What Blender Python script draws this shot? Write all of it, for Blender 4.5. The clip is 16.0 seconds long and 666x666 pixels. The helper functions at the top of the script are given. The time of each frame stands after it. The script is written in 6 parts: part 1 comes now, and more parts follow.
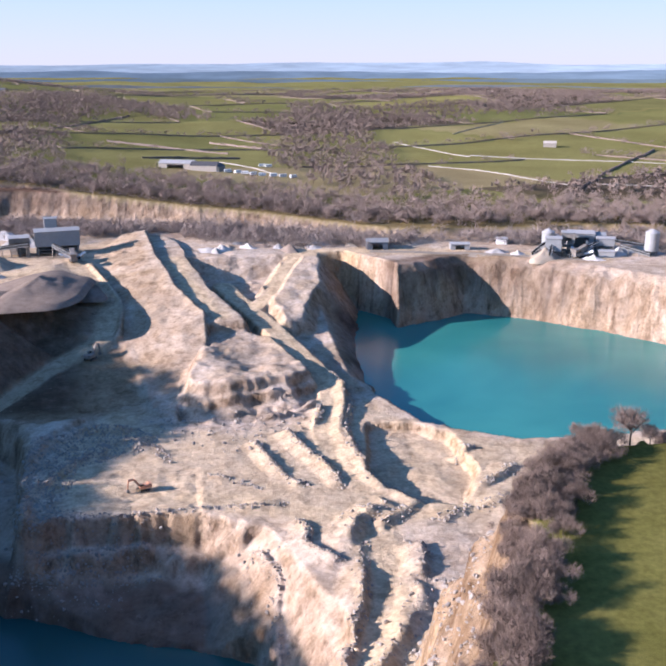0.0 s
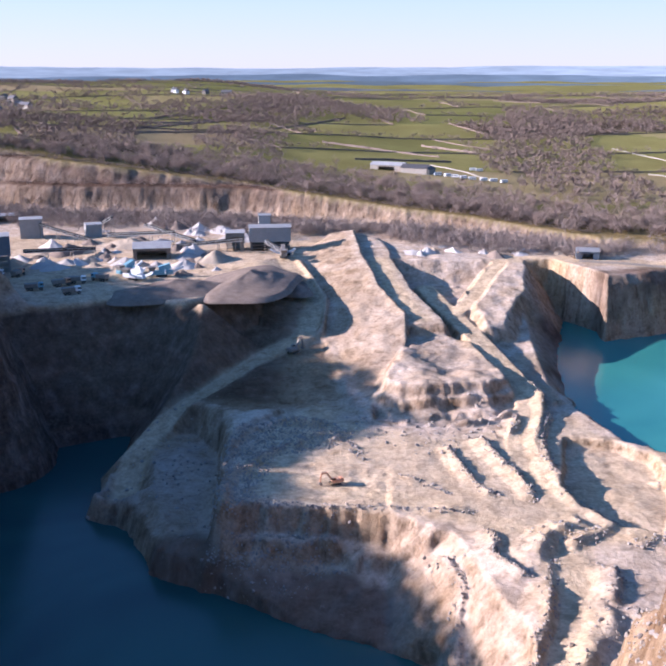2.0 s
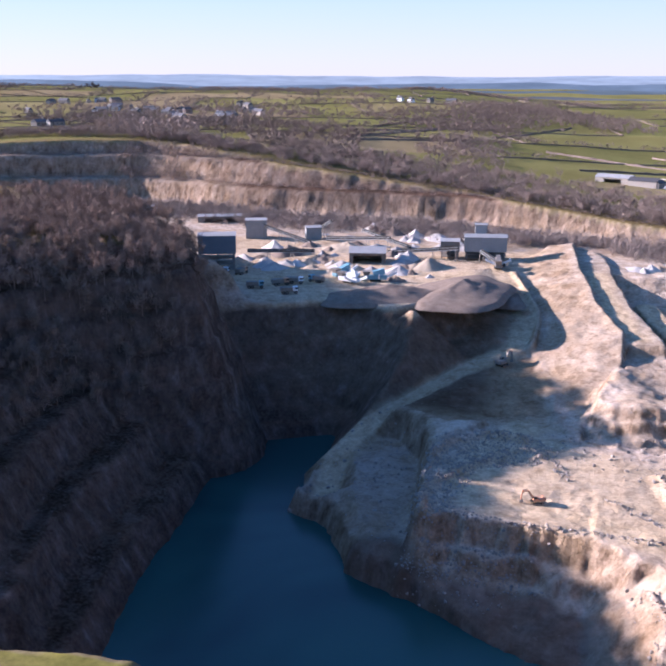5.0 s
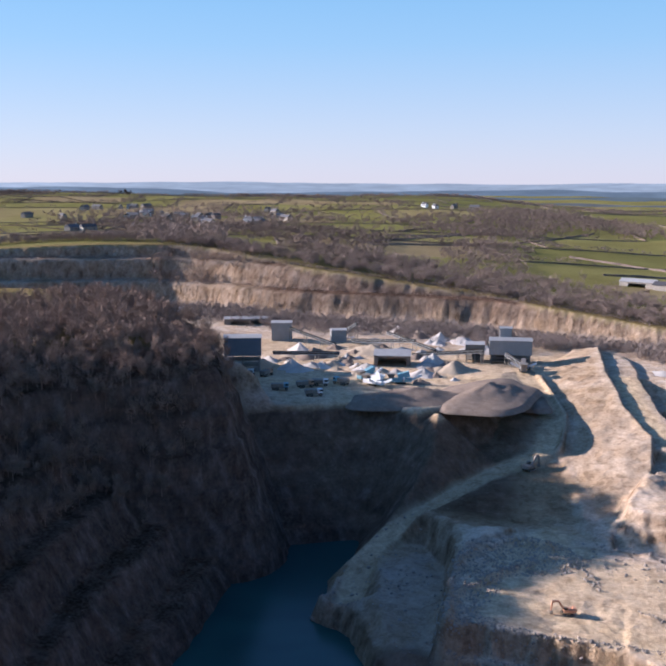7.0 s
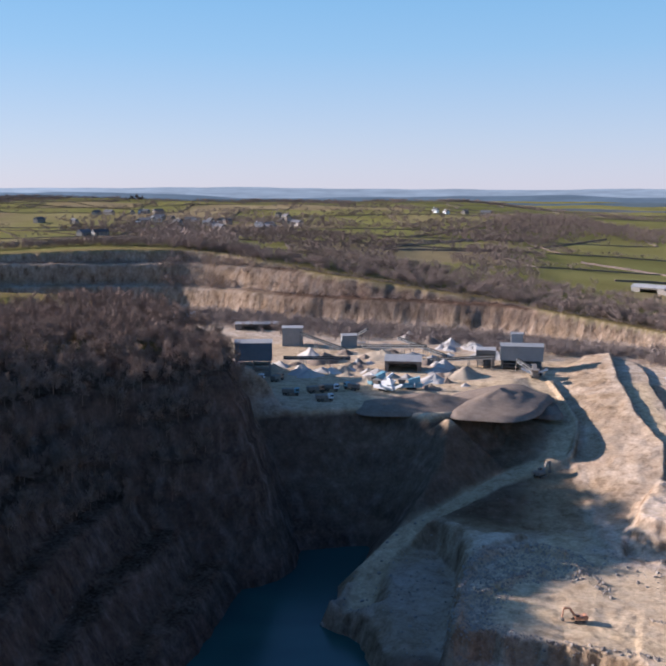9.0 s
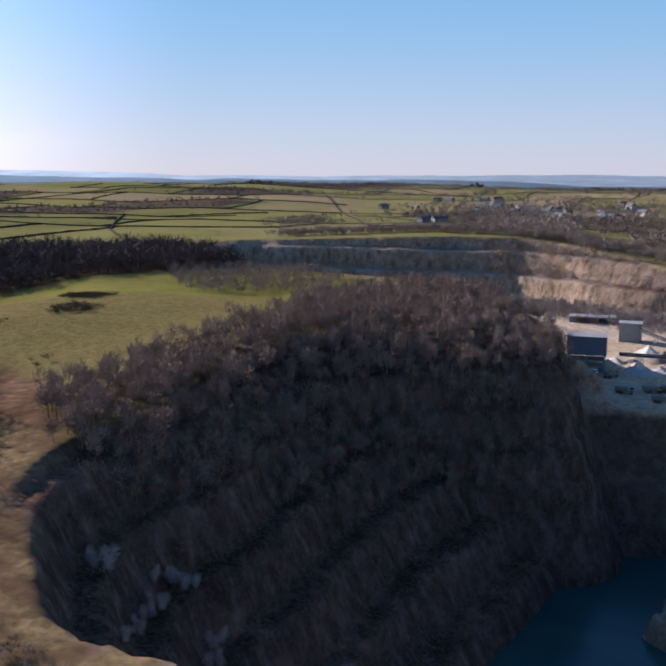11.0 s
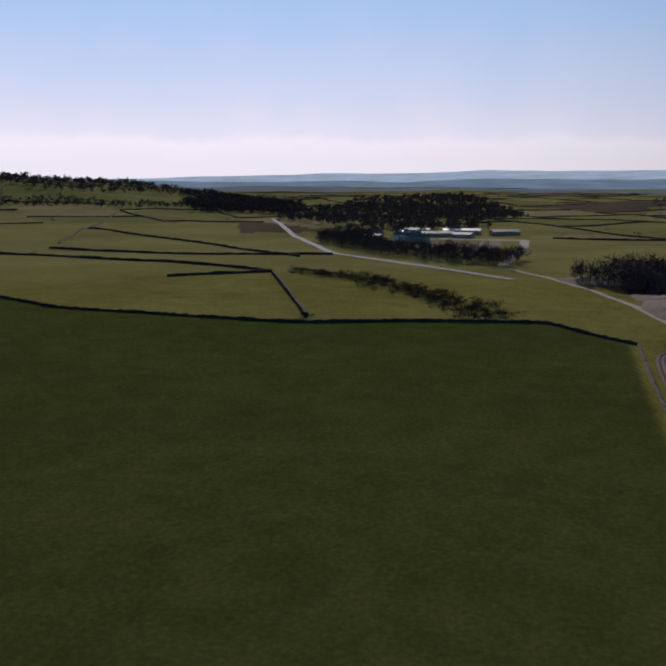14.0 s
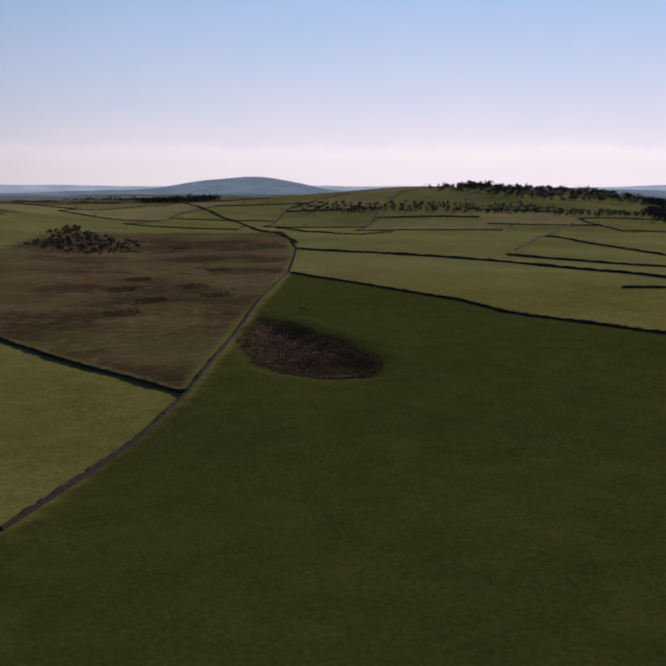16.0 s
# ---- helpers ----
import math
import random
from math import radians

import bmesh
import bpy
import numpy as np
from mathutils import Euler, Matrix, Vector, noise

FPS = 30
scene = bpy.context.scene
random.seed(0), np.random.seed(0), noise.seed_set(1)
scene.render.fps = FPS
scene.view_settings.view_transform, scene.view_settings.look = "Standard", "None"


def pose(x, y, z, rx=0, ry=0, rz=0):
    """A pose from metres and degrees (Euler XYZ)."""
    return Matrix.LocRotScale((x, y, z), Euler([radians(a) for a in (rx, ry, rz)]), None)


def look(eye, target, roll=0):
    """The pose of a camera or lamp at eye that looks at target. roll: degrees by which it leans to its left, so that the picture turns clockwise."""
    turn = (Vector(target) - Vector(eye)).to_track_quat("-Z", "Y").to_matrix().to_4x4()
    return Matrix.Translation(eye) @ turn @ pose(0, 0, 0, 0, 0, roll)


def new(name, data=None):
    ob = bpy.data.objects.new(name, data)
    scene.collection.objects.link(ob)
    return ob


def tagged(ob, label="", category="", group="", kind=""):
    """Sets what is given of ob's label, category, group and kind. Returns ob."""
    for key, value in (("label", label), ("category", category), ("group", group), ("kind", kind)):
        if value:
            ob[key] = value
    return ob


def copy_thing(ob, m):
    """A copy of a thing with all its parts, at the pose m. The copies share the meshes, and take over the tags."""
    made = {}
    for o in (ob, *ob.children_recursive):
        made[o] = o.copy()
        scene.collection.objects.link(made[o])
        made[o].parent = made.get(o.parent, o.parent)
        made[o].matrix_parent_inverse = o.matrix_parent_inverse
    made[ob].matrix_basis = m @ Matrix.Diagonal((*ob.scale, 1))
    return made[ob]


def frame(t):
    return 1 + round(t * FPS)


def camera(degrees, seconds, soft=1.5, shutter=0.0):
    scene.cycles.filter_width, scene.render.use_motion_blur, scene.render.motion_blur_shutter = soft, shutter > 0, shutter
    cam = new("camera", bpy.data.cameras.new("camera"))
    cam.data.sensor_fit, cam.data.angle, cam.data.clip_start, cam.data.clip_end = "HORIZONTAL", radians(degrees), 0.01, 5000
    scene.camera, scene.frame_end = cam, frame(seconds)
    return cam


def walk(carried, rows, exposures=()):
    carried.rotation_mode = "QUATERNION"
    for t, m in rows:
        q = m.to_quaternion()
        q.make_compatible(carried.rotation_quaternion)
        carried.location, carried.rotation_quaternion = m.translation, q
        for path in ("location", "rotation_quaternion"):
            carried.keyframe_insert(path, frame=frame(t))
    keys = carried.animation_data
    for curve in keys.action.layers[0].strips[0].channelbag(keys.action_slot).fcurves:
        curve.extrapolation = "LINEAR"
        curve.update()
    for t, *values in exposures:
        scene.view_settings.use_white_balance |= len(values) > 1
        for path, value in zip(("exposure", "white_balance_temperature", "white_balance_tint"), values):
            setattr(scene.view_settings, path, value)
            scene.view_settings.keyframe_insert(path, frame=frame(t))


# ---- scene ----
cam = camera(39.98, 16.0, soft=2.4)
EYE_Z = 60.0
# seconds, degrees the camera looks down, degrees it has turned to the left
TURN = [
    (0, 16.58, -9.68),
    (0.5, 16.55, -6.90),
    (1, 16.49, -3.43),
    (1.5, 16.43, 0.07),
    (2, 16.39, 3.30),
    (2.5, 16.33, 6.77),
    (3, 16.22, 9.99),
    (3.5, 16.14, 12.35),
    (4, 16.05, 14.29),
    (4.2, 16.01, 14.99),
    (5, 15.89, 16.86),
    (5.7, 15.07, 18.07),
    (6.3, 13.36, 18.49),
    (6.5, 12.12, 18.47),
    (7, 9.49, 18.44),
    (7.5, 6.17, 18.42),
    (7.8, 4.06, 18.41),
    (8, 3.83, 18.40),
    (8.2, 5.22, 18.39),
    (9, 9.16, 19.12),
    (9.6, 9.93, 21.26),
    (10.3, 10.00, 27.09),
    (10.5, 9.97, 30.61),
    (11, 9.90, 39.93),
    (11.5, 9.89, 48.76),
    (12, 9.90, 57.60),
    (12.5, 9.89, 67.20),
    (13, 9.87, 76.22),
    (13.5, 9.76, 85.48),
    (14, 9.65, 94.11),
    (14.5, 9.54, 101.09),
    (15, 9.41, 108.25),
    (15.5, 9.29, 114.85),
    (16, 9.13, 122.00),
]
walk(cam, [(t, pose(0, 0, EYE_Z, 90 - down, 0, left)) for t, down, left in TURN],
     exposures=[(t, stops, warm, tint) for t, stops, warm, tint in ((0, 1.4, 5960, 26), (4, 1.58, 5880, 34), (7, 1.2, 6200, 24), (8.5, 1.05, 6250, 21), (10.3, 1.08, 6250, 25), (11, 0.95, 6200, 23), (11.6, 0.66, 6100, 20), (12.5, 0.08, 6000, 19), (13.5, -0.2, 6200, 18), (14.5, -0.25, 6400, 18), (16, -0.22, 6700, 19))])

# ---- world and sun ----
SUN_AZ, SUN_EL = 92.0, 19.0          # degrees to the left of the y axis, and above the horizon
world = bpy.data.worlds.new("sky")
scene.world = world
world.use_nodes = True
wn = world.node_tree
sky = wn.nodes.new("ShaderNodeTexSky")
sky.sky_type, sky.sun_disc = "NISHITA", False
sky.sun_elevation, sky.sun_rotation = radians(SUN_EL), radians(-SUN_AZ)
sky.altitude, sky.air_density, sky.dust_density, sky.ozone_density = 300, 1.0, 0.3, 3.0
# clear winter air: the sky pales to lavender white towards the horizon
place = wn.nodes.new("ShaderNodeTexCoord")
split = wn.nodes.new("ShaderNodeSeparateXYZ")
pale = wn.nodes.new("ShaderNodeValToRGB")
for spot, colour in ((0.0, (5.6, 6.05, 6.9)), (0.05, (4.6, 5.85, 7.1)), (0.14, (2.7, 5.2, 7.3)), (0.28, (1.05, 4.05, 6.9)), (0.45, (0.6, 1.7, 4.2)), (0.8, (0.3, 0.9, 2.4))):
    stop = pale.color_ramp.elements[0] if spot == 0 else pale.color_ramp.elements.new(spot)
    stop.color = (*colour, 1)
pale.color_ramp.elements.remove(pale.color_ramp.elements[-1])
wash = wn.nodes.new("ShaderNodeMix")
wash.data_type = "RGBA"
wash.inputs[0].default_value = 0.8
wn.links.new(place.outputs["Generated"], split.inputs[0])
wn.links.new(split.outputs[2], pale.inputs[0])
wn.links.new(sky.outputs[0], wash.inputs[6])
wn.links.new(pale.outputs[0], wash.inputs[7])
# paler and brighter round the sun, with a low bank of white cloud far off under it
glare = wn.nodes.new("ShaderNodeVectorMath")
glare.operation = "DOT_PRODUCT"
glare.inputs[1].default_value = (-math.sin(radians(SUN_AZ + 16)), math.cos(radians(SUN_AZ + 16)), 0.2)
wn.links.new(place.outputs["Generated"], glare.inputs[0])
ring = wn.nodes.new("ShaderNodeMapRange")
ring.interpolation_type = "SMOOTHSTEP"
ring.inputs["From Min"].default_value, ring.inputs["From Max"].default_value = 0.5, 1.08
wn.links.new(glare.outputs["Value"], ring.inputs["Value"])
ragged = wn.nodes.new("ShaderNodeTexNoise")
ragged.inputs["Scale"].default_value, ragged.inputs["Detail"].default_value = 14.0, 7.0
wn.links.new(place.outputs["Generated"], ragged.inputs["Vector"])
lift = wn.nodes.new("ShaderNodeMath")
lift.operation = "MULTIPLY_ADD"
lift.inputs[1].default_value = -0.03
wn.links.new(ragged.outputs["Fac"], lift.inputs[0])
wn.links.new(split.outputs[2], lift.inputs[2])
bank = wn.nodes.new("ShaderNodeValToRGB")
for spot, colour in ((0.0, (18.2, 17.6, 18.8)), (0.02, (19.2, 18.4, 19.6)), (0.03, (16.9, 16.7, 18.7)), (0.07, (13.6, 15.0, 18.4)), (0.14, (9.4, 12.9, 18.0)), (0.25, (5.0, 10.2, 16.5)), (0.4, (3.0, 8.0, 15.0))):
    stop = bank.color_ramp.elements[0] if spot == 0 else bank.color_ramp.elements.new(spot)
    stop.color = (*colour, 1)
bank.color_ramp.elements.remove(bank.color_ramp.elements[-1])
wn.links.new(lift.outputs[0], bank.inputs[0])
veil = wn.nodes.new("ShaderNodeMix")
veil.data_type = "RGBA"
wn.links.new(ring.outputs[0], veil.inputs[0])
wn.links.new(wash.outputs[2], veil.inputs[6])
wn.links.new(bank.outputs[0], veil.inputs[7])
wn.links.new(veil.outputs[2], wn.nodes["Background"].inputs[0])
wn.nodes["Background"].inputs[1].default_value = 0.056
sun_dir = Vector((-math.sin(radians(SUN_AZ)) * math.cos(radians(SUN_EL)), math.cos(radians(SUN_AZ)) * math.cos(radians(SUN_EL)), math.sin(radians(SUN_EL))))
sun = new("sun", bpy.data.lights.new("sun", "SUN"))
sun.data.energy, sun.data.angle, sun.data.color = 4.7, radians(0.55), (1.0, 0.93, 0.83)
sun.matrix_world = look(sun_dir * 100, (0, 0, 0))

# ---- noise and plan helpers ----
rng = np.random.default_rng(7)
LATTICE = rng.random((8, 256, 256))


def lump(x, y, size, seed=0):
    """Smooth value noise, 0 to 1, with lumps of that size in metres."""
    u, v = x / size + 31.7 * seed, y / size + 17.3 * seed
    i, j = np.floor(u).astype(int), np.floor(v).astype(int)
    a, b = u - i, v - j
    a, b = a * a * (3 - 2 * a), b * b * (3 - 2 * b)
    g = LATTICE[seed % 8]
    i0, i1, j0, j1 = i % 256, (i + 1) % 256, j % 256, (j + 1) % 256
    return (g[i0, j0] * (1 - a) + g[i1, j0] * a) * (1 - b) + (g[i0, j1] * (1 - a) + g[i1, j1] * a) * b


def rough(x, y, size, seed=0, octaves=4):
    """Fractal noise, about -1 to 1."""
    out, amp, tot = 0 * x, 1.0, 0.0
    for k in range(octaves):
        out, tot = out + amp * (2 * lump(x, y, size / 2 ** k, seed + k) - 1), tot + amp
        amp *= 0.5
    return out / tot


def step(v, a, b):
    s = np.clip((v - a) / (b - a), 0, 1)
    return s * s * (3 - 2 * s)


def along(x, y, line):
    """Distance to a polyline, and the share 0 to 1 of its length where the nearest place lies, and the side (+ left)."""
    pts = np.array(line, float)[:, :2]
    legs = np.hypot(*np.diff(pts, axis=0).T)
    run = np.concatenate([[0], np.cumsum(legs)])
    best, where = np.full(x.shape, 1e9), np.zeros(x.shape)
    for (ax, ay), (bx, by), s0, leg in zip(pts[:-1], pts[1:], run, legs):
        u = np.clip(((x - ax) * (bx - ax) + (y - ay) * (by - ay)) / leg ** 2, 0, 1)
        d = np.hypot(x - ax - u * (bx - ax), y - ay - u * (by - ay))
        near = d < best
        best, where = np.where(near, d, best), np.where(near, (s0 + u * leg) / run[-1], where)
    return best, where


def outside(x, y, ring):
    """Distance to a closed outline: positive outside, negative inside."""
    d, _ = along(x, y, list(ring) + [ring[0]])
    inside = np.zeros(x.shape, bool)
    for (ax, ay), (bx, by) in zip(ring, list(ring[1:]) + [ring[0]]):
        if ay != by:
            inside ^= ((ay > y) != (by > y)) & (x < (bx - ax) * (y - ay) / (by - ay) + ax)
    return np.where(inside, -d, d)


# ---- plan of the quarry: outlines at the foot of each face, in metres ----
POND_Z, LAKE_Z, BENCH_Z, YARD_Z = -70.0, -54.0, -50.0, -28.0
POND = [(-125, 283), (-93, 302), (-87, 266), (-89, 241), (-73, 234), (-60, 211), (-38, 202), (-14, 188), (11, 175), (19, 142), (0, 114), (-60, 106), (-98, 127), (-104, 160), (-111, 199), (-120, 265)]
LAKE = [(82, 373), (131, 400), (157, 381), (179, 362), (197, 338), (227, 297), (205, 256), (146, 245), (108, 246), (92, 251), (76, 262), (64, 297), (78, 326)]
LOW_FLOOR = [(-84, 262), (-76, 280), (-62, 284), (-52, 268), (-49, 242), (-46, 215), (-42, 199), (-60, 203), (-90, 241)]
BENCH = [(-44, 260), (-26, 298), (-14, 290), (-10, 282), (0, 275), (13, 268), (22, 270), (33, 275), (46, 283), (64, 297), (76, 262), (92, 251), (108, 247), (150, 246), (215, 262), (260, 216), (230, 190),
         (150, 160), (90, 147), (58, 149), (39, 140), (26, 113), (15, 90), (6, 86), (2, 118), (15, 152), (24, 180), (18, 200), (1, 205), (-11, 207), (-40, 213)]
HOLLOW = [(57, 264), (50, 226), (60, 209), (70, 207), (78, 226), (78, 252), (70, 262)]
YARD = [(-150, 342), (-217, 408), (-293, 437), (-407, 420), (-527, 455), (-515, 519), (-328, 598), (-213, 561), (-96, 556), (-26, 532), (45, 501), (107, 460), (241, 449), (313, 343),
        (311, 237), (154, 220), (103, 256), (1, 306), (-60, 306), (-111, 300), (-130, 325)]
HAUL = [(33, 132, -50), (41, 170, -50), (45, 200, -50), (47, 219, -50), (41, 236, -50), (42, 259, -49.5), (47, 278, -48.5), (49, 292, -47), (45, 311, -45), (38, 334, -42), (30, 360, -39), (23, 378, -36.5), (18, 396, -35)]
SPUR = [(30, 366, -38), (38, 381, -35), (46, 403, -31), (55, 424, -28)]
SIDE_ROAD = [(-78, 248, -67), (-80, 269, -62), (-73, 289, -56), (-60, 305, -50.5), (-44, 330, -45.5), (-31, 343, -42), (-29, 366, -36), (-38, 394, -31), (-48, 424, -28)]
DAMP = [(-66, 290), (-58, 306), (-42, 329), (-30, 341), (-20, 340), (-12, 312), (-8, 292), (-26, 282), (-46, 278)]
BLOCK = [(-14, 286), (-4, 276), (13, 268), (23, 270), (34, 274), (46, 283), (72, 290), (86, 322), (94, 368), (96, 396), (78, 428), (40, 428), (10, 440), (-10, 480), (-30, 476), (-42, 440), (-38, 410), (-26, 372), (-25, 340), (-16, 305)]
KNOB = [(8, 352), (24, 346), (38, 334), (45, 310), (45, 294), (35, 284), (14, 284), (-1, 291), (4, 308)]
MOUND = [(40, 348), (48, 350), (54, 372), (60, 386), (63, 424), (54, 430), (46, 404), (36, 384)]
RIDGE = [(-133, 276), (-143, 302), (-170, 341), (-215, 376), (-286, 393), (-325, 286), (-306, 134), (-205, 107), (-176, 117), (-181, 167), (-178, 229), (-156, 256)]
CREST = [(-130, 278), (-141, 304), (-168, 341), (-212, 376), (-250, 386), (-269, 315), (-229, 220), (-202, 143), (-195, 118), (-158, 99), (-145, 113), (-153, 167), (-151, 224), (-138, 258)]
# banks of loose stone along the tracks: height, half width, course
BERMS = [(2.6, 2.4, [(39, 190), (38, 180), (34, 163), (28, 148), (25, 138)]), (2.6, 2.4, [(53, 189), (52, 180), (49, 172)]), (3.0, 5.0, [(37, 193), (41, 202), (49, 208)]), (2.0, 3.0, [(46, 198), (56, 206)]),
         (3.0, 4.6, [(48, 169), (46, 162), (42, 156)]), (2.4, 3.2, [(40, 153), (34, 144), (29, 134)]), (2.0, 2.0, [(52, 172), (57, 165)]),
         (2.4, 2.0, [(14, 199), (17, 192), (19, 185), (17, 176), (17, 166), (17, 157), (14, 146)]), (2.2, 2.0, [(26, 205), (28, 198), (26, 193), (29, 187), (34, 181)]),
         (2.0, 1.8, [(19, 256), (22, 244), (26, 230), (30, 222)]), (2.2, 1.9, [(30, 262), (32, 252), (37, 238), (40, 227), (40, 220)]), (2.0, 1.8, [(43, 279), (42, 269), (38, 262)]),
         (2.4, 2.0, [(-14, 263), (-9, 254), (-5, 243)]), (1.0, 1.6, [(6, 234), (12, 229), (19, 223)]), (1.2, 1.8, [(-16, 214), (0, 214), (14, 213), (24, 213)]),
         (2.2, 2.6, [(60, 198), (70, 203), (84, 206)]), (1.8, 2.2, [(76, 214), (86, 221), (92, 227)]), (1.6, 2.0, [(76, 236), (84, 241)]),
         (2.4, 2.2, [(50, 303), (54, 290), (54, 279), (50, 268), (48, 258), (48, 239), (51, 226), (58, 214), (62, 209)]),
         (2.6, 3.2, [(-12, 210), (-26, 209), (-38, 209), (-44, 224), (-46, 242), (-42, 262), (-30, 272), (-20, 270)]), (1.6, 2.4, [(-42, 230), (-30, 250), (-22, 258)])]


FERNS = [(-282, -222), (-330, -246), (-320, -217), (-290, -172), (-268, -147), (-244, -137), (-232, -150), (-232, -168), (-240, -182)]


def land(x, y):
    """The natural ground before quarrying."""
    r = np.hypot(x, y)
    az = np.degrees(np.arctan2(-x, y))
    valley = step(y, 180, 430) * step(x, -330, 160)
    z = 3 * step(-x, 100, 400) - 24 * valley
    z = z + valley * 22 * step(r, 750, 1700) + 8 * step(r, 1500, 4300)
    z = z + (2 + 22 * step(az, -2, 14) * step(-az, -150, -130) * (1 - 0.65 * step(az, 52, 68) * step(-az, -106, -96))) * np.exp(-((r - 2150) / 600) ** 2)
    z = z + 33 * np.exp(-((az - 115) / 8.5) ** 2 - ((r - 2050) / 400) ** 2) + 34 * np.exp(-((az - 147) / 9) ** 2 - ((r - 1500) / 450) ** 2)
    z = z + 9 * np.exp(-((x + 400) / 210) ** 2 - ((y - 660) / 170) ** 2)
    north = 1 - step(az, 18, 42)
    z = z + rough(x, y, 700, 4, 3) * (17 - 7 * north) * step(r, 1100, 2200) - 26 * north * step(r, 1500, 2900)
    z = z + rough(x, y, 300, 1, 3) * 9 * step(r, 560, 1300) + rough(x, y, 90, 2, 3) * 1.2 * step(r, 60, 260)
    low = (np.abs(x + 280) < 80) & (np.abs(y + 190) < 80)
    z[low] -= 3.5 * step(-outside(x[low], y[low], FERNS), -6, 14)
    top = (np.abs(x + 170) < 190) & (np.abs(y - 230) < 240)
    z[top] += 4.5 * np.exp(-(np.clip(outside(x[top], y[top], CREST) + 12, 0, 999) / 30) ** 2)
    hill = np.hypot((x + 310) / 120, (y - 220) / 125)
    combe = np.hypot((x + 470) / 130, (y - 210) / 110)
    return z + 5 * step(-hill, -1, 0) - 12 * step(-combe, -1, -0.2) + rough(x, y, 14, 3, 2) * 0.12


def faces(d, tall, run, benches, wob, plain=0.0):
    """Height above the foot at d metres outside it, over that run, in that many benches; plain: how far they are worn away."""
    u = np.clip((d + wob) / run, 0, 40)
    k = np.floor(u * benches)
    f = u * benches - k
    return tall * ((k + np.clip(f / 0.45, 0, 1) * 0.9 + f * 0.1) / benches * (1 - plain) + u * plain)


def course(x, y, line):
    """Distance to a sloping line, and its height there."""
    d, s = along(x, y, line)
    legs = np.concatenate([[0], np.cumsum(np.hypot(*np.diff(np.array(line)[:, :2], axis=0).T))])
    return d, s, np.interp(s * legs[-1], legs, [p[2] for p in line])


def height(x, y):
    """Height of the ground, and how far it is quarried (0 to 1)."""
    z = land(x, y)
    near = (np.abs(x) < 700) & (y > 20) & (y < 750)
    X, Y = x[near], y[near]
    base = z[near]
    wob = rough(X, Y, 26, 4, 4) * 4.6 + (0.5 - 2.2 * np.abs(rough(X, Y, 8, 5, 4))) * 1.5 + rough(X, Y, 4, 2, 2) * 1.2
    crag = rough(X, Y, 4.5, 6, 3)
    h = np.minimum(base, YARD_Z + rough(X, Y, 30, 3, 3) * 0.8 + faces(outside(X, Y, YARD), 46, 40, 3, rough(X, Y, 30, 4, 4) * 3 + rough(X, Y, 5, 1, 3) * 1.1, 0.08))
    east = step(X, 2, 20) * step(-Y, -215, -185)
    spot = outside(X, Y, BENCH)
    h = np.minimum(h, BENCH_Z + rough(X, Y, 12, 6, 4) * 0.6 + faces(spot, 24, 26 - 16 * east, 2, wob * 0.7, 0.35) + crag * 1.2 * step(spot, 0, 5))
    h = np.minimum(h, -60 + rough(X, Y, 10, 2, 4) * 1.4 + faces(outside(X, Y, LOW_FLOOR), 24, 12, 2, wob * 0.5, 0.25))
    h = np.minimum(h, -53 + rough(X, Y, 8, 2, 3) * 0.6 + faces(outside(X, Y, HOLLOW), 10, 7, 1, wob * 0.5, 0.5))
    west, north = step(-X, 60, 110), step(Y, 262, 285)
    run = 30 + 24 * west + 16 * west * step(Y, 130, 200) * (1 - north) - 6 * west * north + 22 * north * (1 - 0.5 * west)
    d = outside(X, Y, POND)
    h = np.minimum(h, POND_Z - 3 + faces(d, 62, run, 5, wob * (0.5 - 0.1 * west) * (1 - 0.7 * north), 0.3 - 0.3 * west + 0.7 * north) + crag * 0.9 * step(d, 0, 5) * (1 - north))
    d = outside(X, Y, LAKE)
    h = np.minimum(h, LAKE_Z - 3 + faces(d, 31, 14, 1, wob * 0.7, 0.3) + crag * 0.9 * step(d, 0, 5))
    h = np.minimum(h, -50 + 0.13 * np.clip(Y - 296, 0, 99) + crag * 0.4 + rough(X, Y, 14, 2, 3) * 0.8 + np.clip(outside(X, Y, DAMP), 0, 99) * 1.5)
    h = np.where((X > -60) & (X < -34) & (Y > 255) & (Y < 290), np.minimum(h, -48.4 + crag * 0.5), h)
    # the old face falls from the ridge in narrow ledges
    d = outside(X, Y, RIDGE)
    fall = np.clip(d + 0.35 * wob, 0, 99) * 2.7 / 12
    shelf = 12 * (np.floor(fall) + np.clip(fall % 1.0 / 0.58, 0, 1))
    h = np.maximum(h, -4.6 + np.where(d < 0, -(0.28 - 0.08 * step(Y, 290, 335)) * d, -shelf) + wob * 0.5)
    # the bench ends in a broken cliff with a skirt of fallen stone below it
    front = np.interp(X, [-45, -15, 9, 20, 26], [214, 213, 210, 207, 196]) + 1.5 * crag + 0.8 * wob - Y
    h = np.where((X < 30) & (X > -52) & (Y > 150) & (Y < 240), np.minimum(h, -50.3 - 7.5 * step(front, -0.3, 2.2) - 3 * step(front, 4, 7) - 0.36 * np.clip(front - 2, 0, 99) + crag * 0.5 + 0.75 * np.clip(X - 2, 0, 99) + 60 * step(-X, 40, 50)), h)
    # the middle block: a wide slope west of a sunken strip, a rocky knob at its foot, a mound beyond the haul road
    mid = np.interp(Y, [330, 350, 377, 420, 470], [18, 15, 5, -4, -10]) + 0.3 * wob
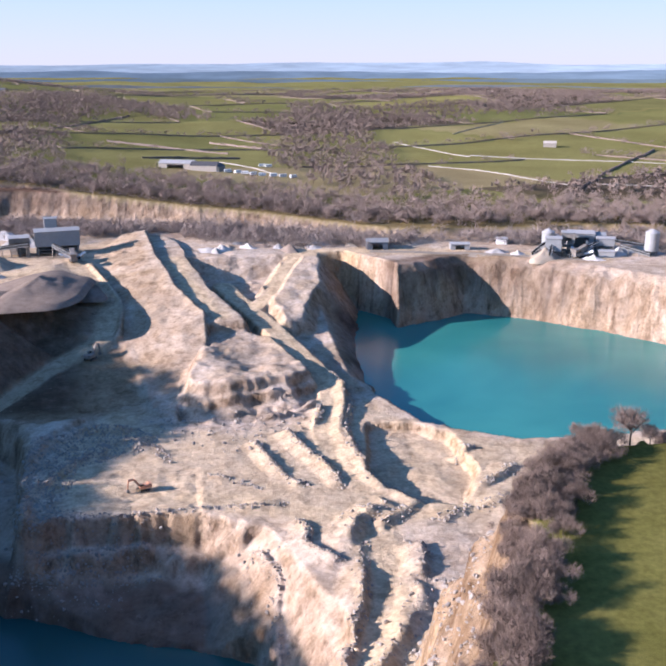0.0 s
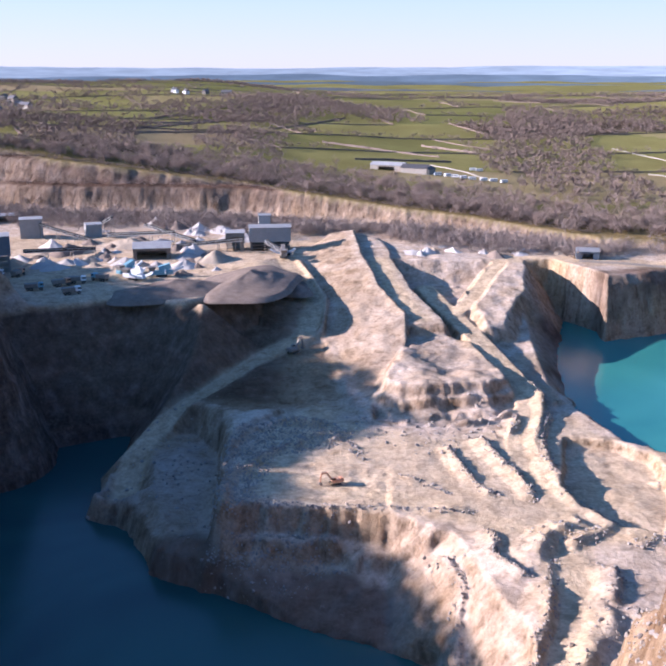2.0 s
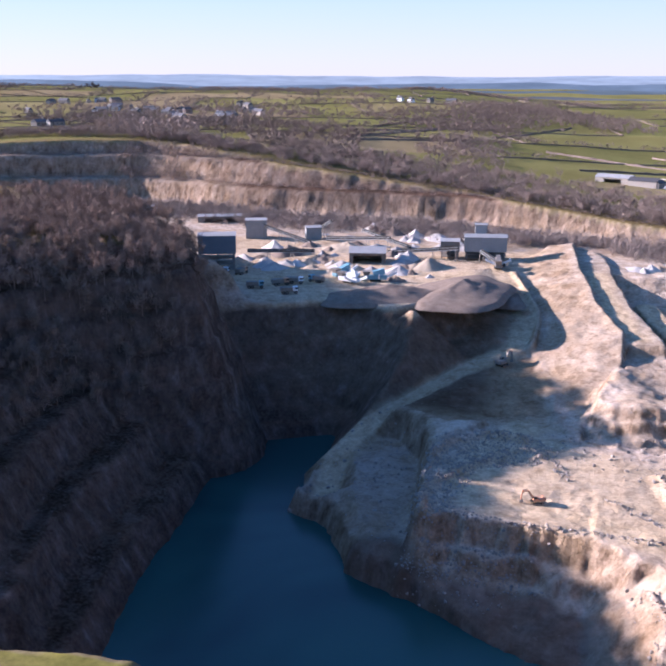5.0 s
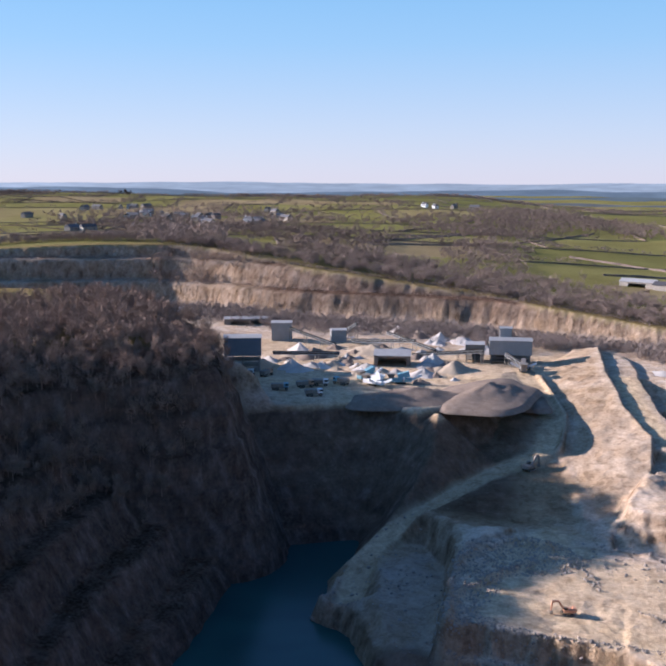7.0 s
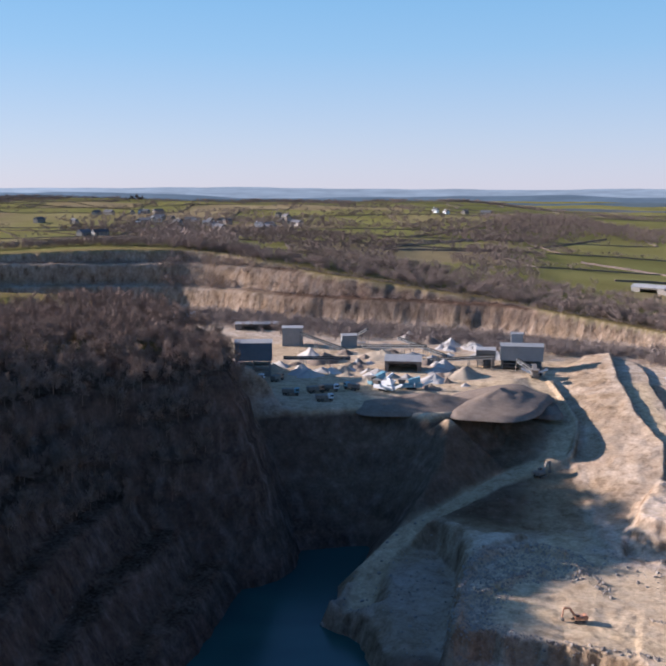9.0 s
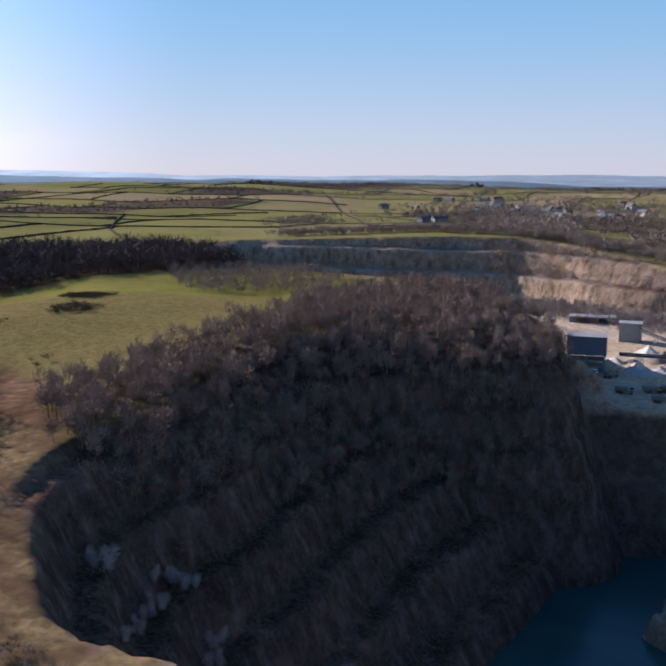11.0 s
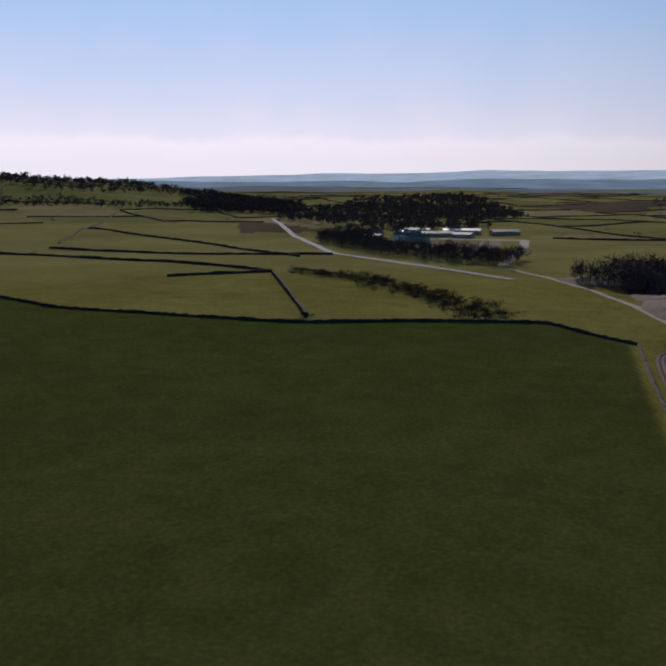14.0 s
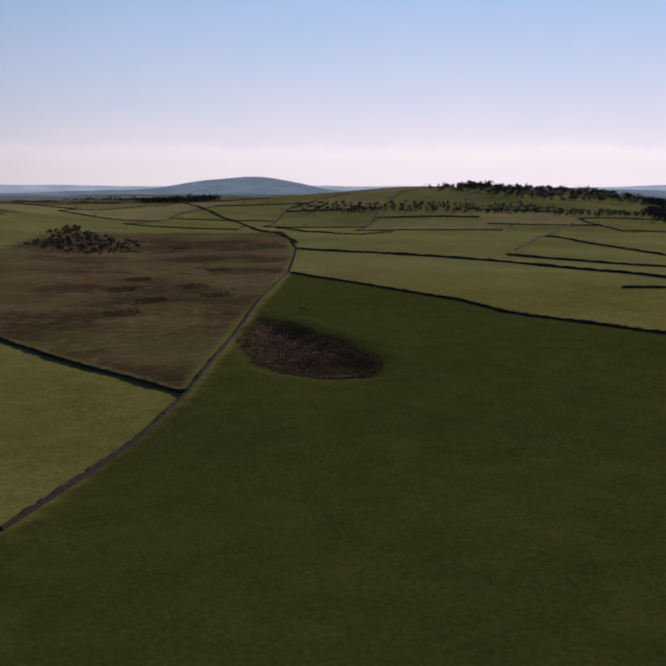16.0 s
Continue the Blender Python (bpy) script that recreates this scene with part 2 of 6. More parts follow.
    deck = np.interp(Y, [335, 350, 377, 410, 430, 470], [-38, -36.5, -32.5, -28, -26.5, -25.5])
    foot = np.interp(Y, [286, 303, 337, 366, 400, 422, 470], [-6, -9, -19, -21, -31, -38, -44])
    low = np.interp(Y, [286, 303, 337, 366, 400, 422, 470], [-50, -48.6, -43.2, -37.0, -31.6, -29.0, -28])
    edge = np.where(Y > 350, mid - 6.5, np.interp(Y, [286, 293, 312, 345, 350], [-3, 1, 8, 9, 8.5])) + 0.4 * crag
    brow = np.where(Y > 350, deck + 2.4, np.interp(Y, [286, 300, 320, 340, 350], [-49.5, -46.5, -42.5, -37, -34.1]))
    slope = low + (brow - low) * np.clip((X - foot) / (edge - foot), 0, 1) + rough(X, Y, 16, 3, 4) * 0.9 + crag * 0.5 - 4 * np.clip(X - edge, 0, 99)
    strip = deck + crag * 0.25 - np.clip(np.abs(X - mid) - 7.5, 0, 99) * 2.2 - np.clip(344 - Y, 0, 99) * 2.5
    d = outside(X, Y, KNOB) + 0.9 * wob
    knob = -41.6 + rough(X, Y, 16, 5, 5) * 2.6 + crag * 0.35 - 2.6 * step(d, -2.5, 0) - 2.6 * step(d, 1, 3.5) - 0.3 * np.clip(d + 3, 0, 99) - 1.4 * step(d, 5, 8)
    d = outside(X, Y, MOUND) + 0.5 * wob
    mound = np.interp(Y, [345, 375, 390, 420], [-39, -34, -32.5, -27]) + crag * 0.6 - np.clip(d, 0, 99) * 1.3
    base_ = np.interp(Y, [286, 300, 345, 375, 400, 412, 424], [-51, -48, -45, -40, -38, -37, -28]) + crag * 0.6 + rough(X, Y, 20, 2, 4) * 1.2 - 0.9 * np.clip(X - 58, 0, 40) * step(Y, 290, 310)
    block = np.maximum.reduce([slope, strip, knob, mound, base_])
    d = -outside(X, Y, BLOCK)
    h = np.where(d > 0, np.minimum(h + (block - h) * step(d, 0, 3), np.where(X > 50, h, 99)), h)
    for line, half, slope in ((HAUL, 4.5, 3.0), (SPUR, 3.5, 1.2), (SIDE_ROAD, 4, 1.1)):
        d, s, zr = course(X, Y, line)
        zr = zr + rough(X, Y, 8, 1, 3) * 0.25
        off = np.clip(d - half, 0, 300) * (slope + (4 * step(-Y, -190, -165) if line is HAUL else 0))
        up = np.where((X < np.interp(Y, [330, 343, 366, 394, 424], [-44, -31, -29, -38, -48])) & (Y > 334) & (Y < 418), off * 0.16 + np.clip(d - 20, 0, 99) * 1.2, off) if line is SIDE_ROAD else off
        h = np.clip(h, zr - off, zr + up)
    for tall, half, line in BERMS:
        q = np.array(line, float)
        close = (X > q[:, 0].min() - 12) & (X < q[:, 0].max() + 12) & (Y > q[:, 1].min() - 12) & (Y < q[:, 1].max() + 12)
        x_, y_ = X[close], Y[close]
        d, s = along(x_, y_, line)
        legs = np.concatenate([[0], np.cumsum(np.hypot(*np.diff(q, axis=0).T))])
        lee = x_ > np.interp(s * legs[-1], legs, q[:, 0])
        wide = np.where(lee, half * 0.75, half * (1.2 if half > 2.9 else 2.6))
        ends = step(np.minimum(s, 1 - s) * legs[-1], 0, 3) if half < 2.9 else 1
        h[close] += 0.85 * tall * ends * np.clip(1 - d / wide * (1 + 0.25 * crag[close]), 0, 1) * (0.8 + 0.35 * rough(x_, y_, 4, 4, 3)) * step(rough(x_, y_, 22, 6, 2), -0.75, -0.2)
    h = np.minimum(h, base)
    z[near] = h
    dug = np.zeros(x.shape)
    dug[near] = np.clip((base - h) / 1.2, 0, 1)
    return z, dug


SCRUB = [(-227, 128), (-175, 118), (-150, 98), (-130, 84), (-90, 74), (-40, 70), (-40, 44), (-95, 44), (-122, 56), (-150, 62), (-165, 68), (-160, 82)]
MOOR = [(-195, -171), (-228, -294), (-300, -520), (-700, -800), (-895, -640), (-692, -471), (-493, -342), (-305, -236)]
OLIVE = [(-398, -157), (-361, -35), (-375, -38), (-560, -78), (-522, -134), (-665, -259), (-689, -378), (-692, -471), (-493, -342)]
PASTURE = [(-99, 40), (-133, 52), (-243, 69), (-320, 82), (-360, 58), (-363, 9), (-370, -83), (-420, -184), (-493, -342), (-305, -236), (-195, -171), (-100, -132), (60, -200), (40, 20), (-40, 36)]
KNOLL = [(-300, 128), (-361, 201), (-361, 262), (-325, 274), (-284, 310), (-218, 181), (-215, 126), (-256, 125)]


GAP_GRASS = [(-270, 140), (-215, 128), (-180, 108), (-120, 96), (-92, 80), (-92, 48), (-120, 58), (-160, 64), (-175, 72), (-235, 122)]
TRACK_WOOD = [(-330, 100), (-300, 90), (-222, 74), (-172, 66), (-160, 80), (-175, 92), (-225, 122), (-260, 124), (-305, 130), (-330, 118)]
PLANTATION = [(-520, 100), (-560, 150), (-600, 235), (-590, 330), (-520, 430), (-440, 470), (-400, 400), (-420, 330), (-470, 250), (-490, 180), (-440, 140), (-470, 118)]
RAMP = [(-8, 292), (6, 300), (8, 345), (2, 378), (-10, 420), (-20, 475), (-40, 470), (-36, 420), (-22, 366), (-20, 335)]


def earth(x, y, z):
    """Where brown earth lies over the rock."""
    out = np.zeros(len(x))
    near = (np.abs(x) < 320) & (y > 60) & (y < 620)
    X, Y = x[near], y[near]
    fray = rough(X, Y, 12, 5, 4) * 9
    brown = step(-outside(X, Y, DAMP) + fray, -2, 8)
    brown = np.maximum(brown, 0.3 * step(rough(X, Y, 40, 2, 4), 0.12, 0.5) * step(-outside(X, Y, YARD), -5, 2))
    brown = np.maximum(brown, 0.75 * step(outside(X, Y, BENCH) + fray, 3, 14) * step(X, 0, 20) * step(-Y, -215, -190))
    ramp_ = step(-outside(X, Y, RAMP) + fray * 0.5, -1, 5)
    out[near] = np.maximum(brown, ramp_ * (0.35 + 0.3 * step(rough(X, Y, 18, 1, 4), -0.2, 0.3)))
    return out


def cover(x, y, z, dug):
    """What lies on the ground: quarried rock, rough tan grass, dark weathered and overgrown rock with painted shade,
    bright pasture.
    """
    out = np.zeros((len(x), 4))
    out[:, 0] = dug
    near = (np.abs(x) < 1000) & (np.abs(y) < 900)
    X, Y = x[near], y[near]
    fray = rough(X, Y, 9, 3, 3) * 4
    tan = np.maximum(step(-outside(X, Y, SCRUB) + fray, 0, 5), 0.3 * step(-outside(X, Y, MOOR) + fray, 0, 6))
    tan = np.maximum(tan, step(-outside(X, Y, GAP_GRASS) + fray, -4, 3))
    tan = np.maximum(tan, 0.04 * step(-outside(X, Y, OLIVE), 0, 4))
    tan = np.maximum(tan, 0.5 * step(-outside(X, Y, KNOLL) + fray, 0, 8))
    tan = np.maximum(tan, 0.8 * step(-outside(X, Y, YARD), -70, -20) * (1 - dug[near]) * step(Y, 300, 400))
    out[near, 1] = tan
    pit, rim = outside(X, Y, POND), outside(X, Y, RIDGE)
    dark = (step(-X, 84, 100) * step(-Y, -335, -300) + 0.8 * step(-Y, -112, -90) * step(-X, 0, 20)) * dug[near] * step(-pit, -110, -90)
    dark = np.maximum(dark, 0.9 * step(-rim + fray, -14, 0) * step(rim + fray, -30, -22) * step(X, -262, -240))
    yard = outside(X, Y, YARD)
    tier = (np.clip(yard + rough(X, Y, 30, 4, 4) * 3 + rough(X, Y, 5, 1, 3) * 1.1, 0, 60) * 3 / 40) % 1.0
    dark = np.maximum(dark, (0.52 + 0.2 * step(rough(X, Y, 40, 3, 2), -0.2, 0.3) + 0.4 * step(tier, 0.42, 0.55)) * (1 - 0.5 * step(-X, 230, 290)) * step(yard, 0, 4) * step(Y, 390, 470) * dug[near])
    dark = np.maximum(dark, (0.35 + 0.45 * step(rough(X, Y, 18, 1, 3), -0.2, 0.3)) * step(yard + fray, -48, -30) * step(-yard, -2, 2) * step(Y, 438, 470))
    # brown rock below the bench edge, with its shade deepened in the colour
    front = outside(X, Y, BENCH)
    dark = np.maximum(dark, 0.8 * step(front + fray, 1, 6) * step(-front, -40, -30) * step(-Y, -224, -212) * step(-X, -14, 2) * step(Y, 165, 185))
    # lake faces: dark patches, plus the western wall's shade put into the colour
    pool_ = outside(X, Y, LAKE)
    dark = np.maximum(dark, (0.25 + 0.3 * step(-X, -150, -90) + 0.4 * step(rough(X, Y, 22, 2, 3), -0.1, 0.3)) * step(pool_, 1, 4) * step(-pool_, -24, -14) * step(Y, 300, 330) * step(-X, -230, -150))
    dark = np.maximum(dark, (0.55 + 0.35 * step(rough(X, Y, 60, 6, 4), -0.2, 0.3)) * step(-outside(X, Y, MOOR), 0, 6))
    for ring, much in ((CREST, 0.75), (TRACK_WOOD, 0.8), (PLANTATION, 0.9)):
        dark = np.maximum(dark, much * step(-outside(X, Y, ring) + fray, -7, 1))
    dark = np.maximum(dark, (0.5 + 0.25 * step(X, -170, -130)) * step(rough(X, Y, 6, 2, 4), -0.35, 0.2) * step(-outside(X, Y, GAP_GRASS) + fray, -4, 3))
    dark = np.maximum(dark, 0.9 * step(-outside(X, Y, FERNS) + fray, -3, 5))
    # more painted shade along the western side of the lake
    dark = np.maximum(dark, 0.45 * step(outside(X, Y, LAKE), 0, 4) * step(-outside(X, Y, LAKE), -26, -14) * step(-X, -140, -100) * step(Y, 290, 320))
    # brown spoil under the yard, with painted shade on the pit wall
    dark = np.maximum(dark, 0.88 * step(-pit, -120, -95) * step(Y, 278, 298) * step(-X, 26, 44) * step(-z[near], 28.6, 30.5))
    # shade painted over the low floor beside the pond
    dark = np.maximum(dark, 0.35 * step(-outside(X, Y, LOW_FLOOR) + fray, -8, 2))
    dark = dark * (1 - 0.65 * step(-along(X, Y, SIDE_ROAD)[0] + fray * 0.3, -6, -3))
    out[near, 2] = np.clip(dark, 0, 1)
    lush = 0.85 * step(-outside(X, Y, PASTURE), 0, 3)
    lush = np.maximum(lush, 0.1 * step(X, 20, 40) * step(-Y, -150, -140) * step(Y, -60, 0))
    out[near, 3] = lush
    return out


# ---- patchwork of far fields ----
def patch(x, y):
    """Row and column coordinates of the fields: whole numbers are their boundaries."""
    u = (x * 0.92 + y * 0.39) / 215 + rough(x, y, 620, 1, 2) * 0.55
    v = (y * 0.92 - x * 0.39) / 145 + rough(x, y, 540, 3, 2) * 0.55
    return u, v


def chance(i, j, k=0):
    """A fixed number from 0 to 1 for a pair of whole numbers."""
    return LATTICE[k % 8][np.asarray(i, int) % 256, np.asarray(j, int) % 256]


def fields(x, y):
    """Tone of the field at a place, and whether it is woodland."""
    u, v = patch(x, y)
    j = np.floor(v)
    i = np.floor(u + 0.5 * (j % 2) + 0.3 * chance(j, 0 * j, 5))
    return chance(i, j, 2), chance(i, j, 3) < 0.14


def open_country(x, y):
    """Where the far fields lie."""
    r, az = np.hypot(x, y), np.degrees(np.arctan2(-x, y))
    return (r < 3000) & (az > -36) & (az < 150) & np.where(az > 47, r > np.where(az > 100, 1150, 900), outside(x, y, YARD) > 90) & (r > 560)


def boundaries():
    """Courses of the far field boundaries."""
    out = []
    back = np.linalg.inv(np.array([[0.92 / 215, 0.39 / 215], [-0.39 / 145, 0.92 / 145]]))

    u, v = [], []
    for j in range(-24, 32):
        off = 0.5 * (j % 2) + 0.3 * float(chance(j, 0, 5))
        for i in range(-22, 24):
            if chance(i, j, 6) > 0.25:
                u.append(np.linspace(i, i + 1, 13) - off)
                v.append(np.full(13, float(j)))
            if chance(i, j, 7) > 0.3:
                u.append(np.full(13, float(i)) - off)
                v.append(np.linspace(j, j + 1, 13))
    goal = np.stack([np.array(u).ravel(), np.array(v).ravel()])
    q = back @ goal
    for _ in range(10):
        q = q - back @ (np.array(patch(q[0], q[1])) - goal) * 0.8
    good = open_country(q[0], q[1]).reshape(-1, 13).all(axis=1)
    return [c for c in q.reshape(2, -1, 13).transpose(1, 0, 2)[good]]


TRACKS = [(6.5, [p[:2] for p in HAUL]), (6, [(44, 200), (20, 212), (0, 222), (-14, 226), (-34, 236)]), (5, [(44, 202), (60, 204), (84, 206), (104, 216)]), (6, [p[:2] for p in SIDE_ROAD]), (5, [(15, 350), (5, 377), (-4, 420)]), (4, [p[:2] for p in SPUR]),
          (9, [(-170, 372), (-130, 362), (-100, 392), (-60, 405)]), (10, [(61, 428), (100, 424), (150, 408), (190, 390)])]


def worn(x, y):
    """Where wheels have packed the pale dust."""
    out = np.zeros(len(x))
    near = (np.abs(x) < 230) & (y > 90) & (y < 470)
    X, Y = x[near], y[near]
    fray = rough(X, Y, 9, 2, 3) * 3
    best = 0 * X
    for half, line in TRACKS:
        best = np.maximum(best, step(-along(X, Y, line)[0] + fray, -half - 3, -half * 0.4))
    best = np.maximum(best, 0.6 * step(-outside(X, Y, YARD) + fray, 2, 12) * step(-X, 20, 50))
    out[near] = np.maximum(best, 0.75 * step(-outside(X, Y, BENCH) + fray, 3, 10) * step(Y, 185, 205))
    return out

def axis(stops, far, grow=1.055):
    """Coordinates with the cells given for each stretch, that widen out to the far edge."""
    mid = []
    for lo, hi, cell in stops:
        mid += list(np.arange(lo, hi, cell))
    up, c = [mid[-1]], stops[-1][2]
    while up[-1] < far:
        c *= grow
        up.append(up[-1] + c)
    down, c = [mid[0]], stops[0][2]
    while down[-1] > -far:
        c *= grow
        down.append(down[-1] - c)
    return np.array(down[:0:-1] + mid + up[1:])


def ground_z(x, y):
    return height(np.atleast_1d(np.asarray(x, float)), np.atleast_1d(np.asarray(y, float)))[0]


# ---- materials ----
def mat(name, rough_=0.9):
    m = bpy.data.materials.new(name)
    m.use_nodes = True
    b = m.node_tree.nodes["Principled BSDF"]
    b.inputs["Roughness"].default_value = rough_
    b.inputs["Specular IOR Level"].default_value = 0.02 if rough_ > 0.8 else 0.3
    return m, m.node_tree.nodes, m.node_tree.links, b


def noise_node(nd, lk, where, scale, detail=6, dist=0.0, rough_=0.6):
    n = nd.new("ShaderNodeTexNoise")
    n.inputs["Scale"].default_value, n.inputs["Detail"].default_value, n.inputs["Roughness"].default_value, n.inputs["Distortion"].default_value = scale, detail, rough_, dist
    lk.new(where, n.inputs["Vector"])
    return n.outputs["Fac"]


def ramp(nd, lk, fac, *stops):
    r = nd.new("ShaderNodeValToRGB")
    while len(r.color_ramp.elements) < len(stops):
        r.color_ramp.elements.new(0.5)
    for e, (p, c) in zip(r.color_ramp.elements, stops):
        e.position, e.color = p, (*c, 1)
    lk.new(fac, r.inputs[0])
    return r.outputs[0]


def blend(nd, lk, fac, a, b, how="MIX"):
    m = nd.new("ShaderNodeMix")
    m.data_type, m.blend_type = "RGBA", how
    for sock, v in ((m.inputs[0], fac), (m.inputs[6], a), (m.inputs[7], b)):
        if hasattr(v, "is_output"):
            lk.new(v, sock)
        elif isinstance(v, tuple):
            sock.default_value = (*v, 1)
        else:
            sock.default_value = v
    return m.outputs[2]


def bump(nd, lk, b, fac, distance, strength=1.0):
    n = nd.new("ShaderNodeBump")
    n.inputs["Distance"].default_value, n.inputs["Strength"].default_value = distance, strength
    lk.new(fac, n.inputs["Height"])
    lk.new(n.outputs[0], b.inputs["Normal"])


def coords(nd, lk, scale=(1, 1, 1), kind="Object"):
    c, m = nd.new("ShaderNodeTexCoord"), nd.new("ShaderNodeMapping")
    m.inputs["Scale"].default_value = scale
    lk.new(c.outputs[kind], m.inputs[0])
    return m.outputs[0]


def surface(name, dark, light, scale=0.5, rough_=0.9, relief=0.05, metal=0.0, vary=0.0):
    """A mottled, slightly rough surface between two colours; vary: how much one object's tone differs from another's."""
    m, nd, lk, b = mat(name, rough_)
    p = coords(nd, lk)
    n1, n2 = noise_node(nd, lk, p, scale), noise_node(nd, lk, p, scale * 7)
    col = blend(nd, lk, 0.4, ramp(nd, lk, n1, (0.3, dark), (0.7, light)), ramp(nd, lk, n2, (0.3, dark), (0.7, light)))
    if vary:
        info = nd.new("ShaderNodeObjectInfo")
        g = ramp(nd, lk, info.outputs["Random"], (0, (1 - vary,) * 3), (1, (1 + vary,) * 3))
        col = blend(nd, lk, 1.0, col, g, "MULTIPLY")
    lk.new(col, b.inputs["Base Color"])
    b.inputs["Metallic"].default_value = metal
    if relief:
        bump(nd, lk, b, n2, relief)
    return m


def ground_material():
    m, nd, lk, b = mat("ground", 0.95)
    b.inputs["Specular IOR Level"].default_value = 0.0
    at = nd.new("ShaderNodeAttribute")
    at.attribute_name = "cover"
    sep = nd.new("ShaderNodeSeparateColor")
    lk.new(at.outputs["Color"], sep.inputs[0])
    dug, tan, dark, lush = sep.outputs[0], sep.outputs[1], sep.outputs[2], at.outputs["Alpha"]
    p = coords(nd, lk)
    flat = coords(nd, lk, (1, 1, 0))
    wide, mid, fine = noise_node(nd, lk, p, 0.012, 4), noise_node(nd, lk, p, 0.09, 8, 0.6), noise_node(nd, lk, p, 0.9, 8)
    streak = noise_node(nd, lk, coords(nd, lk, (0.32, 0.32, 0.05)), 1.0, 7, 0.15)
    # limestone: pale pinkish grey, ochre stains, greyer weathered bands
    stone = ramp(nd, lk, mid, (0.26, (0.35, 0.255, 0.175)), (0.42, (0.50, 0.39, 0.29)), (0.6, (0.58, 0.475, 0.38)), (0.78, (0.50, 0.43, 0.37)))
    ochre = ramp(nd, lk, noise_node(nd, lk, p, 0.028, 5, 1.2), (0.52, (0, 0, 0)), (0.68, (1, 1, 1)))
    stone = blend(nd, lk, blend(nd, lk, 1.0, ochre, (0.6, 0.6, 0.6), "MULTIPLY"), stone, (0.43, 0.31, 0.185))
    soil = nd.new("ShaderNodeAttribute")
    soil.attribute_name = "earth"
    stone = blend(nd, lk, soil.outputs["Fac"], stone, ramp(nd, lk, mid, (0.3, (0.25, 0.165, 0.10)), (0.7, (0.41, 0.30, 0.195))))
    packed = nd.new("ShaderNodeAttribute")
    packed.attribute_name = "worn"
    stone = blend(nd, lk, blend(nd, lk, 1.0, packed.outputs["Fac"], (0.95, 0.95, 0.95), "MULTIPLY"), stone, ramp(nd, lk, noise_node(nd, lk, p, 0.3, 5, 0.8), (0.3, (0.53, 0.395, 0.25)), (0.7, (0.65, 0.51, 0.345))))
    stone = blend(nd, lk, 0.6, stone, ramp(nd, lk, fine, (0.3, (0.55, 0.53, 0.5)), (0.7, (1.15, 1.12, 1.1))), "MULTIPLY")
    grit = noise_node(nd, lk, p, 0.24, 10, 0.5, 0.72)
    stone = blend(nd, lk, 0.85, stone, ramp(nd, lk, grit, (0.36, (0.58, 0.54, 0.50)), (0.5, (0.95, 0.93, 0.91)), (0.64, (1.12, 1.11, 1.1))), "MULTIPLY")
    # steep faces carry streaks, and darker colour to offset the sun they catch
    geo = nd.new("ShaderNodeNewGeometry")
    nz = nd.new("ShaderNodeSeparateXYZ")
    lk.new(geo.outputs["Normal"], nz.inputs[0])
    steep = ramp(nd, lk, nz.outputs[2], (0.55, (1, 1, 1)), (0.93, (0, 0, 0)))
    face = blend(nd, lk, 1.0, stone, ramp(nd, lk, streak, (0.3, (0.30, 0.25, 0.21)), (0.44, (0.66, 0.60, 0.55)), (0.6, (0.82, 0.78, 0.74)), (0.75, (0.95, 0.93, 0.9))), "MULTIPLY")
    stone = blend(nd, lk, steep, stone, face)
    # old overgrown faces: brown scrub over grey-brown rock; also tints the painted pit shade
    old_shade = ramp(nd, lk, noise_node(nd, lk, p, 0.16, 8, 0.1), (0.35, (0.052, 0.032, 0.022)), (0.52, (0.085, 0.056, 0.042)), (0.66, (0.15, 0.108, 0.088)), (0.8, (0.27, 0.205, 0.175)))
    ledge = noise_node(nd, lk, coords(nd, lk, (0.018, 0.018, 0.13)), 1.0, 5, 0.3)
    old_shade = blend(nd, lk, 0.8, old_shade, ramp(nd, lk, ledge, (0.36, (0.5, 0.47, 0.45)), (0.5, (0.95, 0.93, 0.92)), (0.60, (1.9, 1.75, 1.7))), "MULTIPLY")
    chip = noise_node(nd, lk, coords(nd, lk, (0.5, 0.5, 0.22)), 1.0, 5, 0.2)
    old_shade = blend(nd, lk, ramp(nd, lk, chip, (0.64, (0, 0, 0)), (0.72, (0.6, 0.6, 0.6))), old_shade, (0.30, 0.25, 0.23))
    old_shade = blend(nd, lk, 0.35, old_shade, ramp(nd, lk, streak, (0.3, (0.5, 0.48, 0.46)), (0.7, (1.3, 1.28, 1.3))), "MULTIPLY")
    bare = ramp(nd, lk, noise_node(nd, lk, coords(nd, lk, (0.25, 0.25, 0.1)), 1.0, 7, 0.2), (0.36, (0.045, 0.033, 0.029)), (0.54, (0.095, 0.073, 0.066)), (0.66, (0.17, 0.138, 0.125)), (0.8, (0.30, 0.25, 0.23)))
    old_shade = blend(nd, lk, blend(nd, lk, 1.0, steep, (0.6, 0.6, 0.6), "MULTIPLY"), blend(nd, lk, 1.0, old_shade, (0.8, 0.72, 0.66), "MULTIPLY"), bare)
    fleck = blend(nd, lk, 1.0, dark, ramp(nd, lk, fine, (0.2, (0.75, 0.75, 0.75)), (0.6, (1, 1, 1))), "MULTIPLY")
    stone = blend(nd, lk, fleck, stone, old_shade)
    # pasture; tones differ by field, far ones kept paler for distance haze
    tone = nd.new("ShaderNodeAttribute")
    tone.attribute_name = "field"
